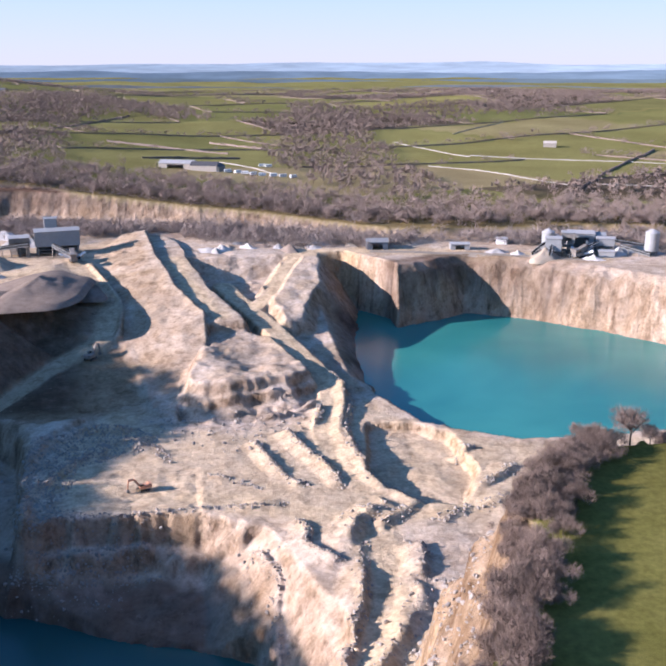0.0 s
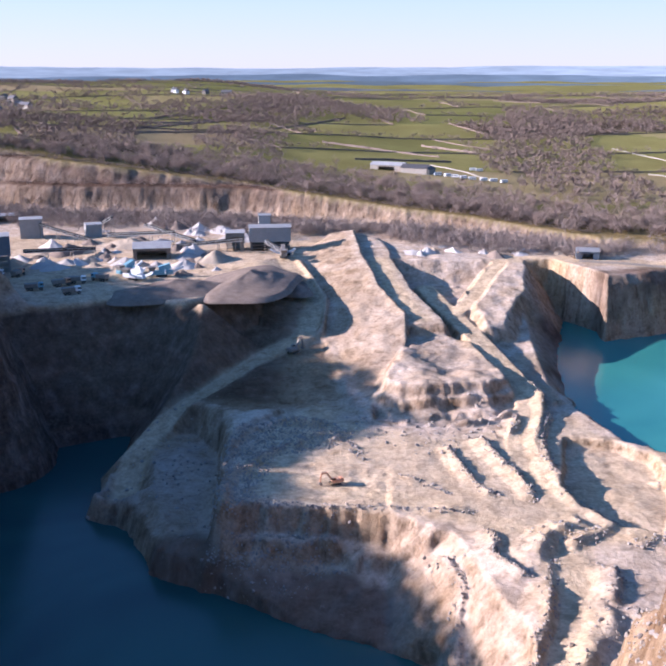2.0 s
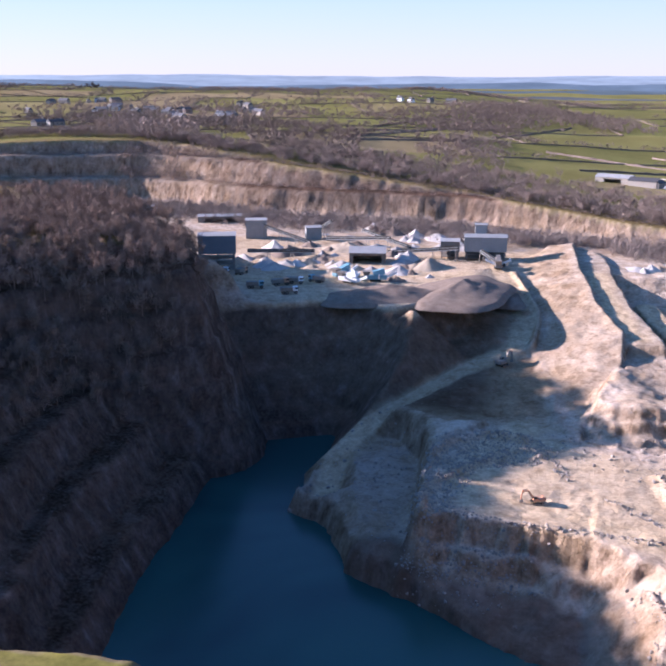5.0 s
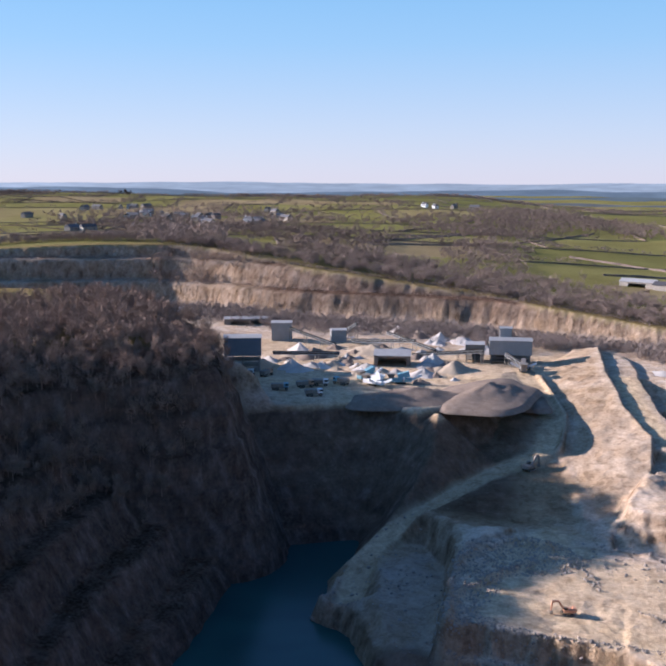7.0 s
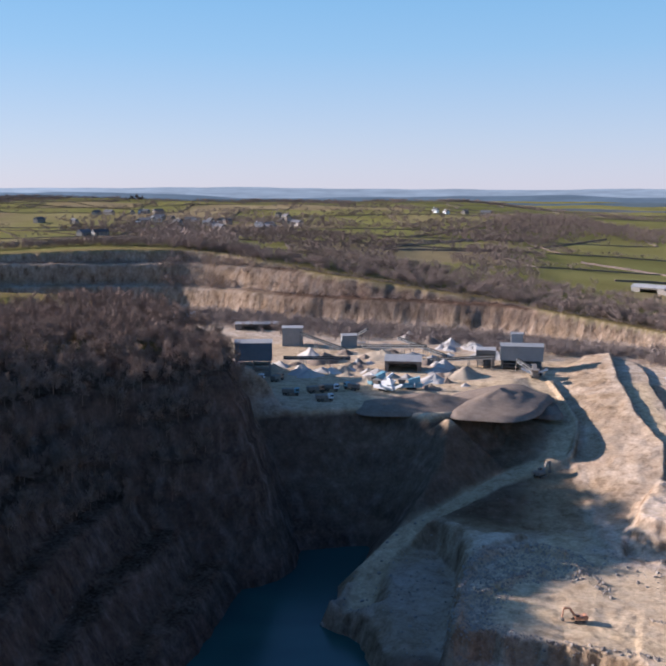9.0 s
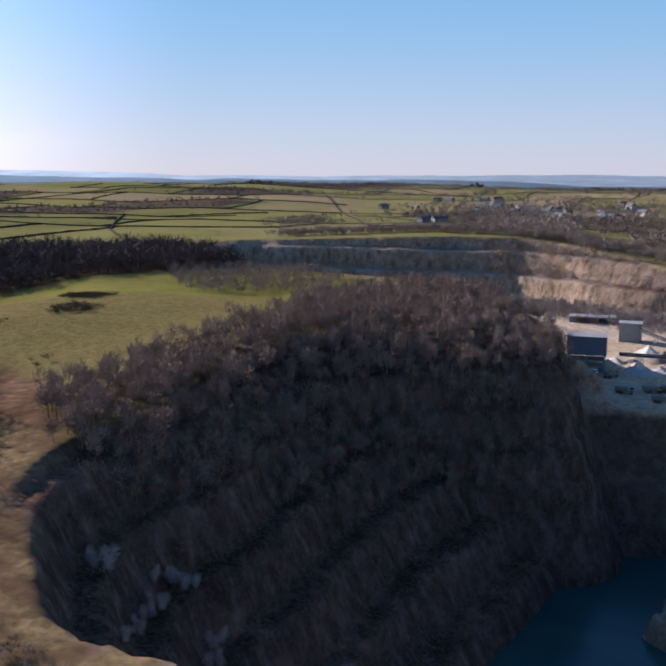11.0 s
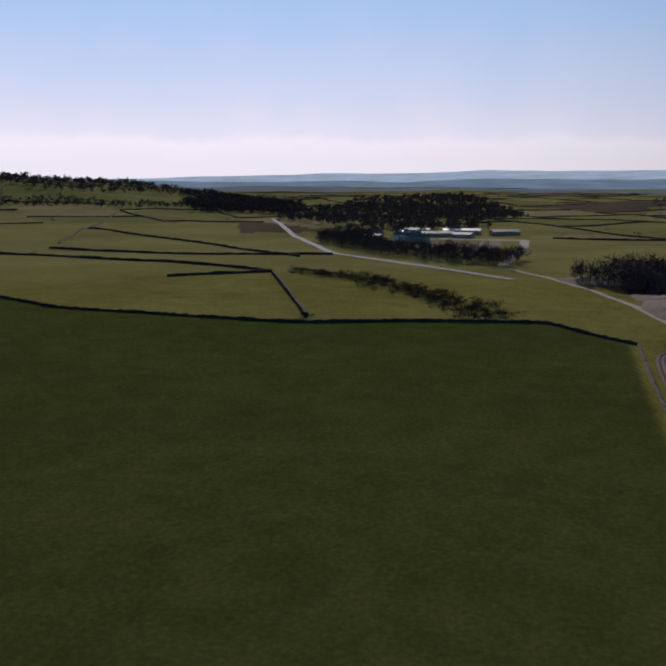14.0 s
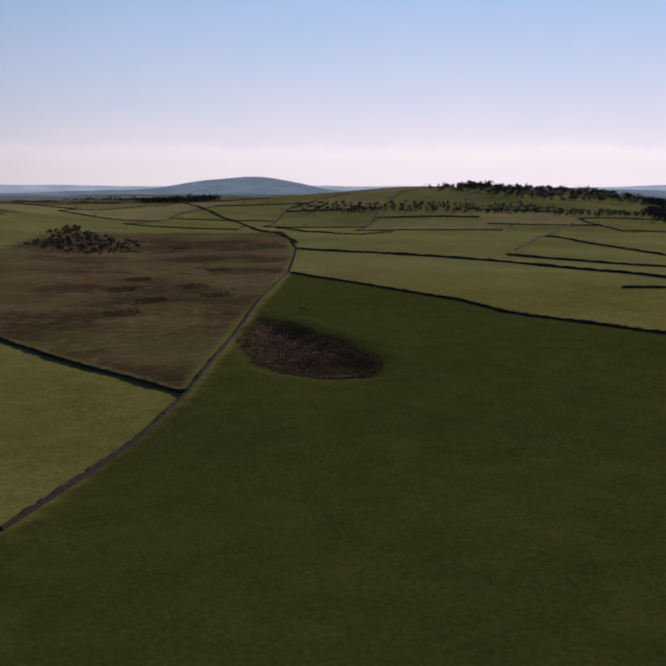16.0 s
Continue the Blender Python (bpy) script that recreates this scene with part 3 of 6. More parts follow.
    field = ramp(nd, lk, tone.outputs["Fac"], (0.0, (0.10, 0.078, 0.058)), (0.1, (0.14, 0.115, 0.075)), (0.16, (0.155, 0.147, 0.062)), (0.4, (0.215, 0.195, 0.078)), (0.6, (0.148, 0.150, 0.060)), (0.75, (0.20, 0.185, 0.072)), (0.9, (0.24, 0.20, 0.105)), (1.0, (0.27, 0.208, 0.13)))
    grass = ramp(nd, lk, mid, (0.3, (0.14, 0.131, 0.037)), (0.7, (0.19, 0.172, 0.057)))
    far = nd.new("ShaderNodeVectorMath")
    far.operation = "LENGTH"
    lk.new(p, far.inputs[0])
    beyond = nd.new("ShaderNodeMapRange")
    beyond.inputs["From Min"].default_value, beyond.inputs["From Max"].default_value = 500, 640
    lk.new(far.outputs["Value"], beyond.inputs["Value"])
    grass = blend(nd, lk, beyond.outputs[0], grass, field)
    grass = blend(nd, lk, 0.7, grass, ramp(nd, lk, wide, (0.3, (0.75, 0.7, 0.6)), (0.7, (1.2, 1.2, 1.1))), "MULTIPLY")
    grass = blend(nd, lk, lush, grass, ramp(nd, lk, mid, (0.3, (0.031, 0.040, 0.009)), (0.7, (0.046, 0.055, 0.014))))
    straw = ramp(nd, lk, noise_node(nd, lk, p, 0.35, 8, 0.4), (0.3, (0.10, 0.070, 0.036)), (0.5, (0.19, 0.132, 0.068)), (0.72, (0.29, 0.208, 0.115)))
    grass = blend(nd, lk, tan, grass, straw)
    grass = blend(nd, lk, 0.7, grass, ramp(nd, lk, fine, (0.3, (0.6, 0.6, 0.6)), (0.7, (1.3, 1.28, 1.2))), "MULTIPLY")
    grass = blend(nd, lk, fleck, grass, old_shade)
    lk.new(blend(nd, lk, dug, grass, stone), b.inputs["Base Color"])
    hh = nd.new("ShaderNodeMath")
    hh.operation = "MULTIPLY_ADD"
    lk.new(streak, hh.inputs[0])
    hh.inputs[1].default_value = 1.2
    lk.new(noise_node(nd, lk, p, 0.45, 9, 0.1, 0.7), hh.inputs[2])
    n = nd.new("ShaderNodeBump")
    n.inputs["Distance"].default_value = 1.5
    power = nd.new("ShaderNodeMath")
    power.operation = "MULTIPLY_ADD"
    power.inputs[1].default_value, power.inputs[2].default_value = 0.72, 0.10
    rocky = blend(nd, lk, 1.0, blend(nd, lk, steep, (0.3, 0.3, 0.3), (1.0, 1.0, 1.0)), dug, "MULTIPLY")
    rocky = blend(nd, lk, 1.0, rocky, blend(nd, lk, dark, (1.0, 1.0, 1.0), (0.45, 0.45, 0.45)), "MULTIPLY")
    lk.new(rocky, power.inputs[0])
    lk.new(power.outputs[0], n.inputs["Strength"])
    lk.new(hh.outputs[0], n.inputs["Height"])
    lk.new(n.outputs[0], b.inputs["Normal"])
    return m


GROUND = ground_material()
TWIG = surface("bare_twigs", (0.145, 0.107, 0.087), (0.275, 0.21, 0.174), 0.15, 0.9, 0, vary=0.25)
TWIG_PALE = surface("pale_twigs", (0.17, 0.132, 0.112), (0.31, 0.252, 0.22), 0.2, 0.9, 0)
BIRCH = surface("birch_twigs", (0.40, 0.34, 0.31), (0.56, 0.50, 0.46), 0.4, 0.9, 0)
BARK = surface("bark", (0.05, 0.04, 0.03), (0.11, 0.09, 0.07), 2.0, 0.95, 0.03)
DRYSTONE = surface("dry_stone", (0.022, 0.018, 0.015), (0.078, 0.064, 0.053), 1.6, 0.95, 0.08)
# lighter copy of bare_twigs for the crest, sunlit tips put into the colour
TWIG_LIT = surface("lit_twigs", (0.18, 0.125, 0.096), (0.34, 0.248, 0.198), 0.15, 0.9, 0, vary=0.25)
TWIG_DARK = surface("dense_twigs", (0.062, 0.046, 0.041), (0.125, 0.092, 0.082), 0.15, 0.9, 0, vary=0.2)
THICKET = surface("thicket_twigs", (0.088, 0.062, 0.053), (0.17, 0.123, 0.104), 0.15, 0.9, 0, vary=0.25)
TRACK_STONE = surface("tumbled_dry_stone", (0.05, 0.042, 0.035), (0.21, 0.185, 0.158), 1.1, 0.95, 0.09, vary=0.2)
HEDGE = surface("hedge_twigs", (0.03, 0.027, 0.018), (0.075, 0.06, 0.04), 0.7, 0.95, 0.1)
RUBBLE = surface("limestone_rubble", (0.20, 0.165, 0.135), (0.38, 0.335, 0.295), 0.6, 0.95, 0.06)
SPOIL = surface("crushed_stone", (0.38, 0.345, 0.31), (0.52, 0.48, 0.44), 0.4, 0.95, 0.08, vary=0.2)
SAND = surface("tan_sand", (0.32, 0.255, 0.185), (0.43, 0.35, 0.265), 0.3, 0.95, 0.06)
DIRT = surface("dark_spoil", (0.15, 0.113, 0.088), (0.28, 0.22, 0.177), 0.4, 0.95, 0.1)
CLAD = surface("grey_cladding", (0.22, 0.225, 0.225), (0.31, 0.31, 0.305), 0.3, 0.6, 0.01, vary=0.12)
CLAD_DARK = surface("slate_blue_cladding", (0.10, 0.13, 0.16), (0.15, 0.18, 0.21), 0.3, 0.6, 0.01)
ROOF_PALE = surface("pale_roof_sheet", (0.27, 0.265, 0.26), (0.42, 0.41, 0.395), 0.3, 0.55, 0.01)
ROOF_SLATE = surface("dark_slate_roof", (0.07, 0.07, 0.075), (0.13, 0.125, 0.13), 0.8, 0.7, 0.02, vary=0.3)
HOUSE = surface("grey_stone_house", (0.24, 0.21, 0.18), (0.40, 0.36, 0.31), 0.8, 0.9, 0.03, vary=0.3)
PALE_WALL = surface("pale_dry_stone", (0.20, 0.18, 0.155), (0.36, 0.33, 0.29), 1.2, 0.95, 0.05)
RUST = surface("dusty_steel", (0.16, 0.14, 0.12), (0.30, 0.27, 0.24), 0.8, 0.75, 0.02, 0.3)
BLUE = surface("faded_blue_paint", (0.10, 0.26, 0.33), (0.22, 0.42, 0.48), 0.5, 0.55, 0.01)
HAWTHORN = surface("hawthorn_twigs", (0.13, 0.093, 0.074), (0.25, 0.185, 0.15), 0.3, 0.9, 0, vary=0.25)
ORANGE = surface("faded_orange_paint", (0.45, 0.19, 0.10), (0.60, 0.34, 0.22), 0.7, 0.5, 0.01)
RUBBER = surface("black_rubber", (0.02, 0.02, 0.02), (0.05, 0.048, 0.045), 2, 0.85, 0.02)
GLASS = surface("dark_window_glass", (0.02, 0.025, 0.03), (0.03, 0.035, 0.04), 1, 0.15, 0)
WHITE = surface("white_panel", (0.66, 0.66, 0.65), (0.80, 0.80, 0.79), 0.4, 0.45, 0.005)
DUST_ROAD = surface("pale_dust_road", (0.24, 0.195, 0.15), (0.33, 0.275, 0.215), 0.25, 0.95, 0.04)
MUD = surface("pinkish_mud", (0.12, 0.084, 0.066), (0.20, 0.145, 0.116), 0.5, 0.95, 0.05)
DIRT_WET = surface("wet_rut", (0.035, 0.026, 0.022), (0.07, 0.052, 0.044), 0.8, 0.95, 0.03)
ASPHALT = surface("grey_lane", (0.20, 0.19, 0.18), (0.30, 0.28, 0.27), 0.3, 0.9, 0.02)


# ---- ground ----
def sheet(name, xs, ys, material):
    gx, gy = np.meshgrid(xs, ys)
    gx, gy = gx.ravel(), gy.ravel()
    z, dug = height(gx, gy)
    me = bpy.data.meshes.new(name)
    nx, ny = len(xs), len(ys)
    k = (np.arange(ny - 1)[:, None] * nx + np.arange(nx - 1)[None]).ravel()
    quads = np.stack([k, k + 1, k + nx + 1, k + nx], -1)
    me.vertices.add(nx * ny)
    me.vertices.foreach_set("co", np.stack([gx, gy, z], -1).astype(np.float32).ravel())
    me.loops.add(quads.size)
    me.loops.foreach_set("vertex_index", quads.astype(np.int32).ravel())
    me.polygons.add(len(quads))
    me.polygons.foreach_set("loop_start", np.arange(0, quads.size, 4, dtype=np.int32))
    me.update(calc_edges=True)
    me.shade_smooth()
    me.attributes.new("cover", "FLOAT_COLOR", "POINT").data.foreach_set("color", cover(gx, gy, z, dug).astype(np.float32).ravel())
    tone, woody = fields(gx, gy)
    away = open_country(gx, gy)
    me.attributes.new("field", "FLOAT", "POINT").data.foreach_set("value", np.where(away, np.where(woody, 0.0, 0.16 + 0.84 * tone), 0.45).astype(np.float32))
    me.attributes.new("worn", "FLOAT", "POINT").data.foreach_set("value", worn(gx, gy).astype(np.float32))
    me.attributes.new("earth", "FLOAT", "POINT").data.foreach_set("value", earth(gx, gy, z).astype(np.float32))
    me.materials.append(material)
    return tagged(new(name, me), "rolling pasture and pale quarried limestone ground", "ground", kind="structure")


ground = sheet("ground", axis([(-500, -250, 3.0), (-250, -100, 1.6), (-100, -50, 1.1), (-50, 110, 0.75), (110, 232, 1.4)], 4950, 1.045), axis([(-330, 40, 4.0), (40, 130, 1.5), (130, 310, 0.75), (310, 440, 1.1), (440, 620, 1.7)], 4950, 1.045), GROUND)


def water_material(name, deep, shallow):
    m, nd, lk, b = mat(name, 0.22)
    b.inputs["IOR"].default_value = 1.33
    b.inputs["Specular IOR Level"].default_value = 0.5
    p = coords(nd, lk)
    lk.new(ramp(nd, lk, noise_node(nd, lk, p, 0.012, 3, 0.5), (0.35, deep), (0.65, shallow)), b.inputs["Base Color"])
    bump(nd, lk, b, noise_node(nd, lk, p, 0.5, 3), 0.12, 0.4)
    return m


def pool(name, x0, y0, x1, y1, z, material, label):
    """A level sheet of water; the banks of the pit rise through its edges."""
    bm = bmesh.new()
    bm.faces.new([bm.verts.new(v) for v in ((x0, y0, z), (x1, y0, z), (x1, y1, z), (x0, y1, z))])
    me = bpy.data.meshes.new(name)
    bm.to_mesh(me)
    bm.free()
    me.materials.append(material)
    return tagged(new(name, me), label, "water", kind="structure")


pool("water_lake", 55, 238, 245, 412, LAKE_Z, water_material("lake_water", (0.014, 0.145, 0.142), (0.035, 0.215, 0.19)), "milky turquoise water in a flooded quarry pit")
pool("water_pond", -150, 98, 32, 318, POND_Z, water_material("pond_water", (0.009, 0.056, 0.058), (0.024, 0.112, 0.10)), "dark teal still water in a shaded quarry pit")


def backdrop(name, radius, low, tall, size, seed, material, label, bump_at=0.0, dip=0.4, rise=0.0):
    """A far ridge all round; low and tall in degrees above the eye's level."""
    n = 900
    a = np.arange(n) * 2 * math.pi / n
    x, y = radius * np.cos(a), radius * np.sin(a)
    az = np.degrees(np.arctan2(-x, y))
    el = low + tall * (0.5 + 0.5 * rough(x, y, size, seed, 4)) - dip * (1 - step(az, 15, 45)) + tall * bump_at * np.exp(-((az - 127) / 4.2) ** 2) + rise * step(az, 45, 66) * step(-az, -106, -88)
    top = EYE_Z + radius * np.tan(np.radians(el))
    me = bpy.data.meshes.new(name)
    v = [(*q, -40.0) for q in zip(x, y)] + list(zip(x, y, top)) + [(*(np.array(q) * 1.06), -40.0) for q in zip(x, y)]
    f = [(i, (i + 1) % n, n + (i + 1) % n, n + i) for i in range(n)] + [(n + i, n + (i + 1) % n, 2 * n + (i + 1) % n, 2 * n + i) for i in range(n)]
    me.from_pydata(v, [], f)
    me.materials.append(material)
    return tagged(new(name, me), label, "hills", kind="structure")


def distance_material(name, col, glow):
    """Distance: haze put into colour and glow, paler on the side of the sun."""
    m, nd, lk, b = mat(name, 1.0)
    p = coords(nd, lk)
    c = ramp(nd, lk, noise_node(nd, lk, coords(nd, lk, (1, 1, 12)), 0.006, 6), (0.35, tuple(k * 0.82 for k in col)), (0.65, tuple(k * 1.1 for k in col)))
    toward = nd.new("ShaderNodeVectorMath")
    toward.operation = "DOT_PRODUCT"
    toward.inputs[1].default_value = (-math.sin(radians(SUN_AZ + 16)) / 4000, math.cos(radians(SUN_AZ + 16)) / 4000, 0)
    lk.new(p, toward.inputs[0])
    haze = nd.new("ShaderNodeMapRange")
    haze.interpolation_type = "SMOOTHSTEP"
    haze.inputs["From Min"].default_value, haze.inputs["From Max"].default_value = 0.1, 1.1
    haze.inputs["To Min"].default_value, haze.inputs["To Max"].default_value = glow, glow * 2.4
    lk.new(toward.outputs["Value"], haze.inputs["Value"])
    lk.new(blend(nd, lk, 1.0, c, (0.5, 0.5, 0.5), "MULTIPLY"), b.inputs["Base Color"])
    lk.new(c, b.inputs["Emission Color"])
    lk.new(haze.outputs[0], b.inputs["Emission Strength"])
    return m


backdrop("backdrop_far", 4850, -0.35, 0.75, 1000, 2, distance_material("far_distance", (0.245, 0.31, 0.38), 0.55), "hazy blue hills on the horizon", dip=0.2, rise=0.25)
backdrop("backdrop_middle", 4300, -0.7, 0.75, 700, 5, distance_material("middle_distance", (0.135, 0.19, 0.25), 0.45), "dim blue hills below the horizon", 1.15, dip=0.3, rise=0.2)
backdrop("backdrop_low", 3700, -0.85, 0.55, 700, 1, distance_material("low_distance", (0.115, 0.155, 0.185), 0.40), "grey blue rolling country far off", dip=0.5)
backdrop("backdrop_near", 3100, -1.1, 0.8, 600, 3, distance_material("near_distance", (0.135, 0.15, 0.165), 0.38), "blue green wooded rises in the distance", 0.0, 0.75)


# ---- helpers for things ----
def part(name, bm, material, parent, label=""):
    me = bpy.data.meshes.new(name)
    bm.to_mesh(me)
    bm.free()
    me.materials.append(material)
    ob = new(name, me)
    ob.parent = parent
    return tagged(ob, label)


def thing(name, label, category, group="", m=None):
    ob = tagged(new(name), label, category, group)
    if m is not None:
        ob.matrix_world = m
    return ob


def box(bm, x0, y0, z0, x1, y1, z1, m=None, bevel=0.0):
    r = bmesh.ops.create_cube(bm, size=1.0)
    bmesh.ops.transform(bm, matrix=Matrix.Translation(((x0 + x1) / 2, (y0 + y1) / 2, (z0 + z1) / 2)) @ Matrix.Diagonal((x1 - x0, y1 - y0, z1 - z0, 1)), verts=r["verts"])
    if bevel:
        bmesh.ops.bevel(bm, geom=[e for e in bm.edges if e.verts[0] in r["verts"]], offset=bevel, segments=2, affect="EDGES")
    elif m is not None:
        bmesh.ops.transform(bm, matrix=m, verts=r["verts"])
    return bm


def rod(bm, a, b, r0, r1=None, sides=6):
    """A tapered round bar from a to b."""
    a, b = Vector(a), Vector(b)
    m = Matrix.Translation((a + b) / 2) @ (b - a).to_track_quat("Z", "Y").to_matrix().to_4x4()
    bmesh.ops.create_cone(bm, cap_ends=True, segments=sides, radius1=r0, radius2=r0 if r1 is None else r1, depth=(b - a).length, matrix=m)
    return bm


def beam(bm, a, b, w, t):
    """A square bar from a to b."""
    a, b = Vector(a), Vector(b)
    m = Matrix.Translation((a + b) / 2) @ (b - a).to_track_quat("Z", "Y").to_matrix().to_4x4() @ Matrix.Diagonal((w, t, (b - a).length, 1))
    bmesh.ops.create_cube(bm, size=1.0, matrix=m)
    return bm


def on_ground(x, y, rz=0, sink=0.0):
    return pose(x, y, float(ground_z(x, y)[0]) - sink, 0, 0, rz)


def inside_points(ring, gap, seed, jitter=0.9):
    """Places scattered over an outline, about gap metres apart."""
    r = np.random.default_rng(seed)
    pts = np.array(ring, float)
    (x0, y0), (x1, y1) = pts.min(0), pts.max(0)
    gx, gy = np.meshgrid(np.arange(x0, x1, gap), np.arange(y0, y1, gap))
    x, y = gx.ravel() + r.uniform(-1, 1, gx.size) * gap * jitter / 2, gy.ravel() + r.uniform(-1, 1, gx.size) * gap * jitter / 2
    keep = outside(x, y, ring) + rough(x, y, gap * 4, seed % 7, 3) * gap * 1.2 + rough(x, y, 110.0, seed % 5, 3) * (30 if gap >= 7 else 0) < 0
    return x[keep], y[keep]


def line_points(line, gap, spread, seed):
    """Places along a line, with a sideways spread."""
    r = np.random.default_rng(seed)
    p = np.array(line, float)
    legs = np.concatenate([[0], np.cumsum(np.hypot(*np.diff(p, axis=0).T))])
    s = np.arange(0, legs[-1], gap) + r.uniform(-0.4, 0.4, len(np.arange(0, legs[-1], gap))) * gap
    return np.interp(s, legs, p[:, 0]) + r.normal(0, spread, len(s)), np.interp(s, legs, p[:, 1]) + r.normal(0, spread, len(s))


# ---- bare winter trees ----
def twigs(seed, n, tall, wide, low=0.25, length=1.5, width=0.13):
    """Corners of thin upright sprays that fill an uneven crown of that height and half width: (n, 3, 3)."""
    r = np.random.default_rng(seed)
    lobes = r.normal(0, 0.42, (7, 3)) * [wide, wide, tall * 0.26] + [0, 0, tall * (low + (1 - low) * 0.5)]
    own = r.integers(0, 7, n)
    d = r.normal(size=(n, 3))
    d /= np.linalg.norm(d, axis=1)[:, None]
    rad = r.random(n) ** 0.45
    c = lobes[own] + d * rad[:, None] * [wide * 0.55, wide * 0.55, tall * 0.27]
    c[:, 2] = np.clip(c[:, 2], tall * low * 0.7, tall)
    way = d * 0.7 + r.normal(0, 0.35, (n, 3)) + [0, 0, 0.45]
    way /= np.linalg.norm(way, axis=1)[:, None]
    side = np.cross(way, r.normal(size=(n, 3)))
    side /= np.linalg.norm(side, axis=1)[:, None]
    ln, w = length * r.uniform(0.6, 1.3, n)[:, None], width * r.uniform(0.6, 1.4, n)[:, None]
    return np.stack([c - way * ln * 0.5 - side * w, c - way * ln * 0.5 + side * w, c + way * ln * 0.5], 1)


def tri_mesh(name, tris, material):
    tris = np.asarray(tris, np.float32).reshape(-1, 3, 3)
    me = bpy.data.meshes.new(name)
    n = len(tris)
    me.vertices.add(n * 3)
    me.vertices.foreach_set("co", tris.ravel())
    me.loops.add(n * 3)
    me.loops.foreach_set("vertex_index", np.arange(n * 3, dtype=np.int32))
    me.polygons.add(n)
    me.polygons.foreach_set("loop_start", np.arange(0, n * 3, 3, dtype=np.int32))
    me.update(calc_edges=True)
    me.materials.append(material)
    return me


def make_tree(seed, tall, wide, label, twig=None, n=420, name="bare_tree", thin=1.0):
    r = random.Random(seed)
    ob = thing(name, label, "tree")
    bm = bmesh.new()
    rod(bm, (0, 0, -0.3), (0, 0, tall * 0.42), tall * 0.028, tall * 0.018, 7)
    for k in range(8):
        a, h0 = k * 2.4 + r.random(), tall * r.uniform(0.22, 0.44)
        tip = (math.cos(a) * wide * r.uniform(0.5, 0.85), math.sin(a) * wide * r.uniform(0.5, 0.85), tall * r.uniform(0.62, 0.92))
        rod(bm, (0, 0, h0), tip, tall * 0.013, tall * 0.003, 5)
    part("trunk", bm, BARK, ob)
    crown = new("crown", tri_mesh("crown", twigs(seed, n, tall, wide, length=tall * 0.2, width=tall * 0.014 * thin), twig or TWIG))
    crown.parent = ob
    return ob


def wood(name, xs, ys, label, tall=8.0, seed=0, n=70, material=None, low=0.1, broad=0.42, sink=0.3, twig=0.016):
    """A stretch of trees too many to count, joined; every tree is a stem and a crown of sprays."""
    r = np.random.default_rng(seed)
    kinds = [twigs(seed * 10 + k, int(n * 1.4), 1.0, broad, low, 0.22, twig) for k in range(5)]
    stem = np.array([[[-0.016, 0, 0], [0.016, 0, 0], [0, 0, 0.7]], [[0, -0.016, 0], [0, 0.016, 0], [0, 0, 0.7]]])
    kinds = [np.concatenate([k, stem]) for k in kinds]
    zs = ground_z(xs, ys) - sink
    out = []
    for x, y, z in zip(xs, ys, zs):
        s, a, fat = tall * r.uniform(0.55, 1.2), r.uniform(0, 6.3), r.uniform(0.8, 1.3)
        k = kinds[r.integers(0, 5)]
        c, q = math.cos(a) * s * fat, math.sin(a) * s * fat
        out.append(k @ np.array([[c, q, 0], [-q, c, 0], [0, 0, s]]) + [x, y, z])
    if not out:
        return None
    ob = new(name, tri_mesh(name, np.concatenate(out), material or TWIG))
    return tagged(ob, label, "trees", kind="stuff")


# ---- walls and lanes ----
def strip(line, half, gap=3.0):
    """Smooth points along a course, with their sideways directions."""
    p = np.array(line, float)
    legs = np.concatenate([[0], np.cumsum(np.hypot(*np.diff(p, axis=0).T))])
    s = np.linspace(0, legs[-1], max(2, int(legs[-1] / gap) + 1))
    q = np.stack([np.interp(s, legs, p[:, 0]), np.interp(s, legs, p[:, 1])], -1)
    for _ in range(3):
        q[1:-1] = (q[:-2] + 2 * q[1:-1] + q[2:]) / 4
    d = np.gradient(q, axis=0)
    d /= np.linalg.norm(d, axis=1)[:, None]
    return q, np.stack([-d[:, 1], d[:, 0]], -1) * half


def field_wall(line, label="low grey dry stone field wall on pasture", tall=1.3, half=0.35, material=None, name="dry_stone_wall", gap=3.0, group="field walls"):
    q, n = strip(line, half, gap)
    r = np.random.default_rng(int(abs(q[0, 0]) + abs(q[-1, 1])) + 3)
    z = ground_z(q[:, 0], q[:, 1])
    t = tall * r.uniform(0.7, 1.25, len(q))
    rows = [np.column_stack([q - n * 1.3, z - 0.5]), np.column_stack([q - n * 0.8, z + t]), np.column_stack([q + n * 0.8, z + t * r.uniform(0.94, 1.06, len(q))]), np.column_stack([q + n * 1.3, z - 0.5])]
    v, m = np.concatenate(rows), len(q)
    f = [(k * m + i, k * m + i + 1, (k + 1) * m + i + 1, (k + 1) * m + i) for k in range(3) for i in range(m - 1)] + [(0, m, 2 * m, 3 * m), (4 * m - 1, 3 * m - 1, 2 * m - 1, m - 1)]
    me = bpy.data.meshes.new(name)
    me.from_pydata(v.tolist(), [], f)
    me.materials.append(material or DRYSTONE)
    return tagged(new(name, me), label, "hedge" if "hedge" in name else "wall", group)


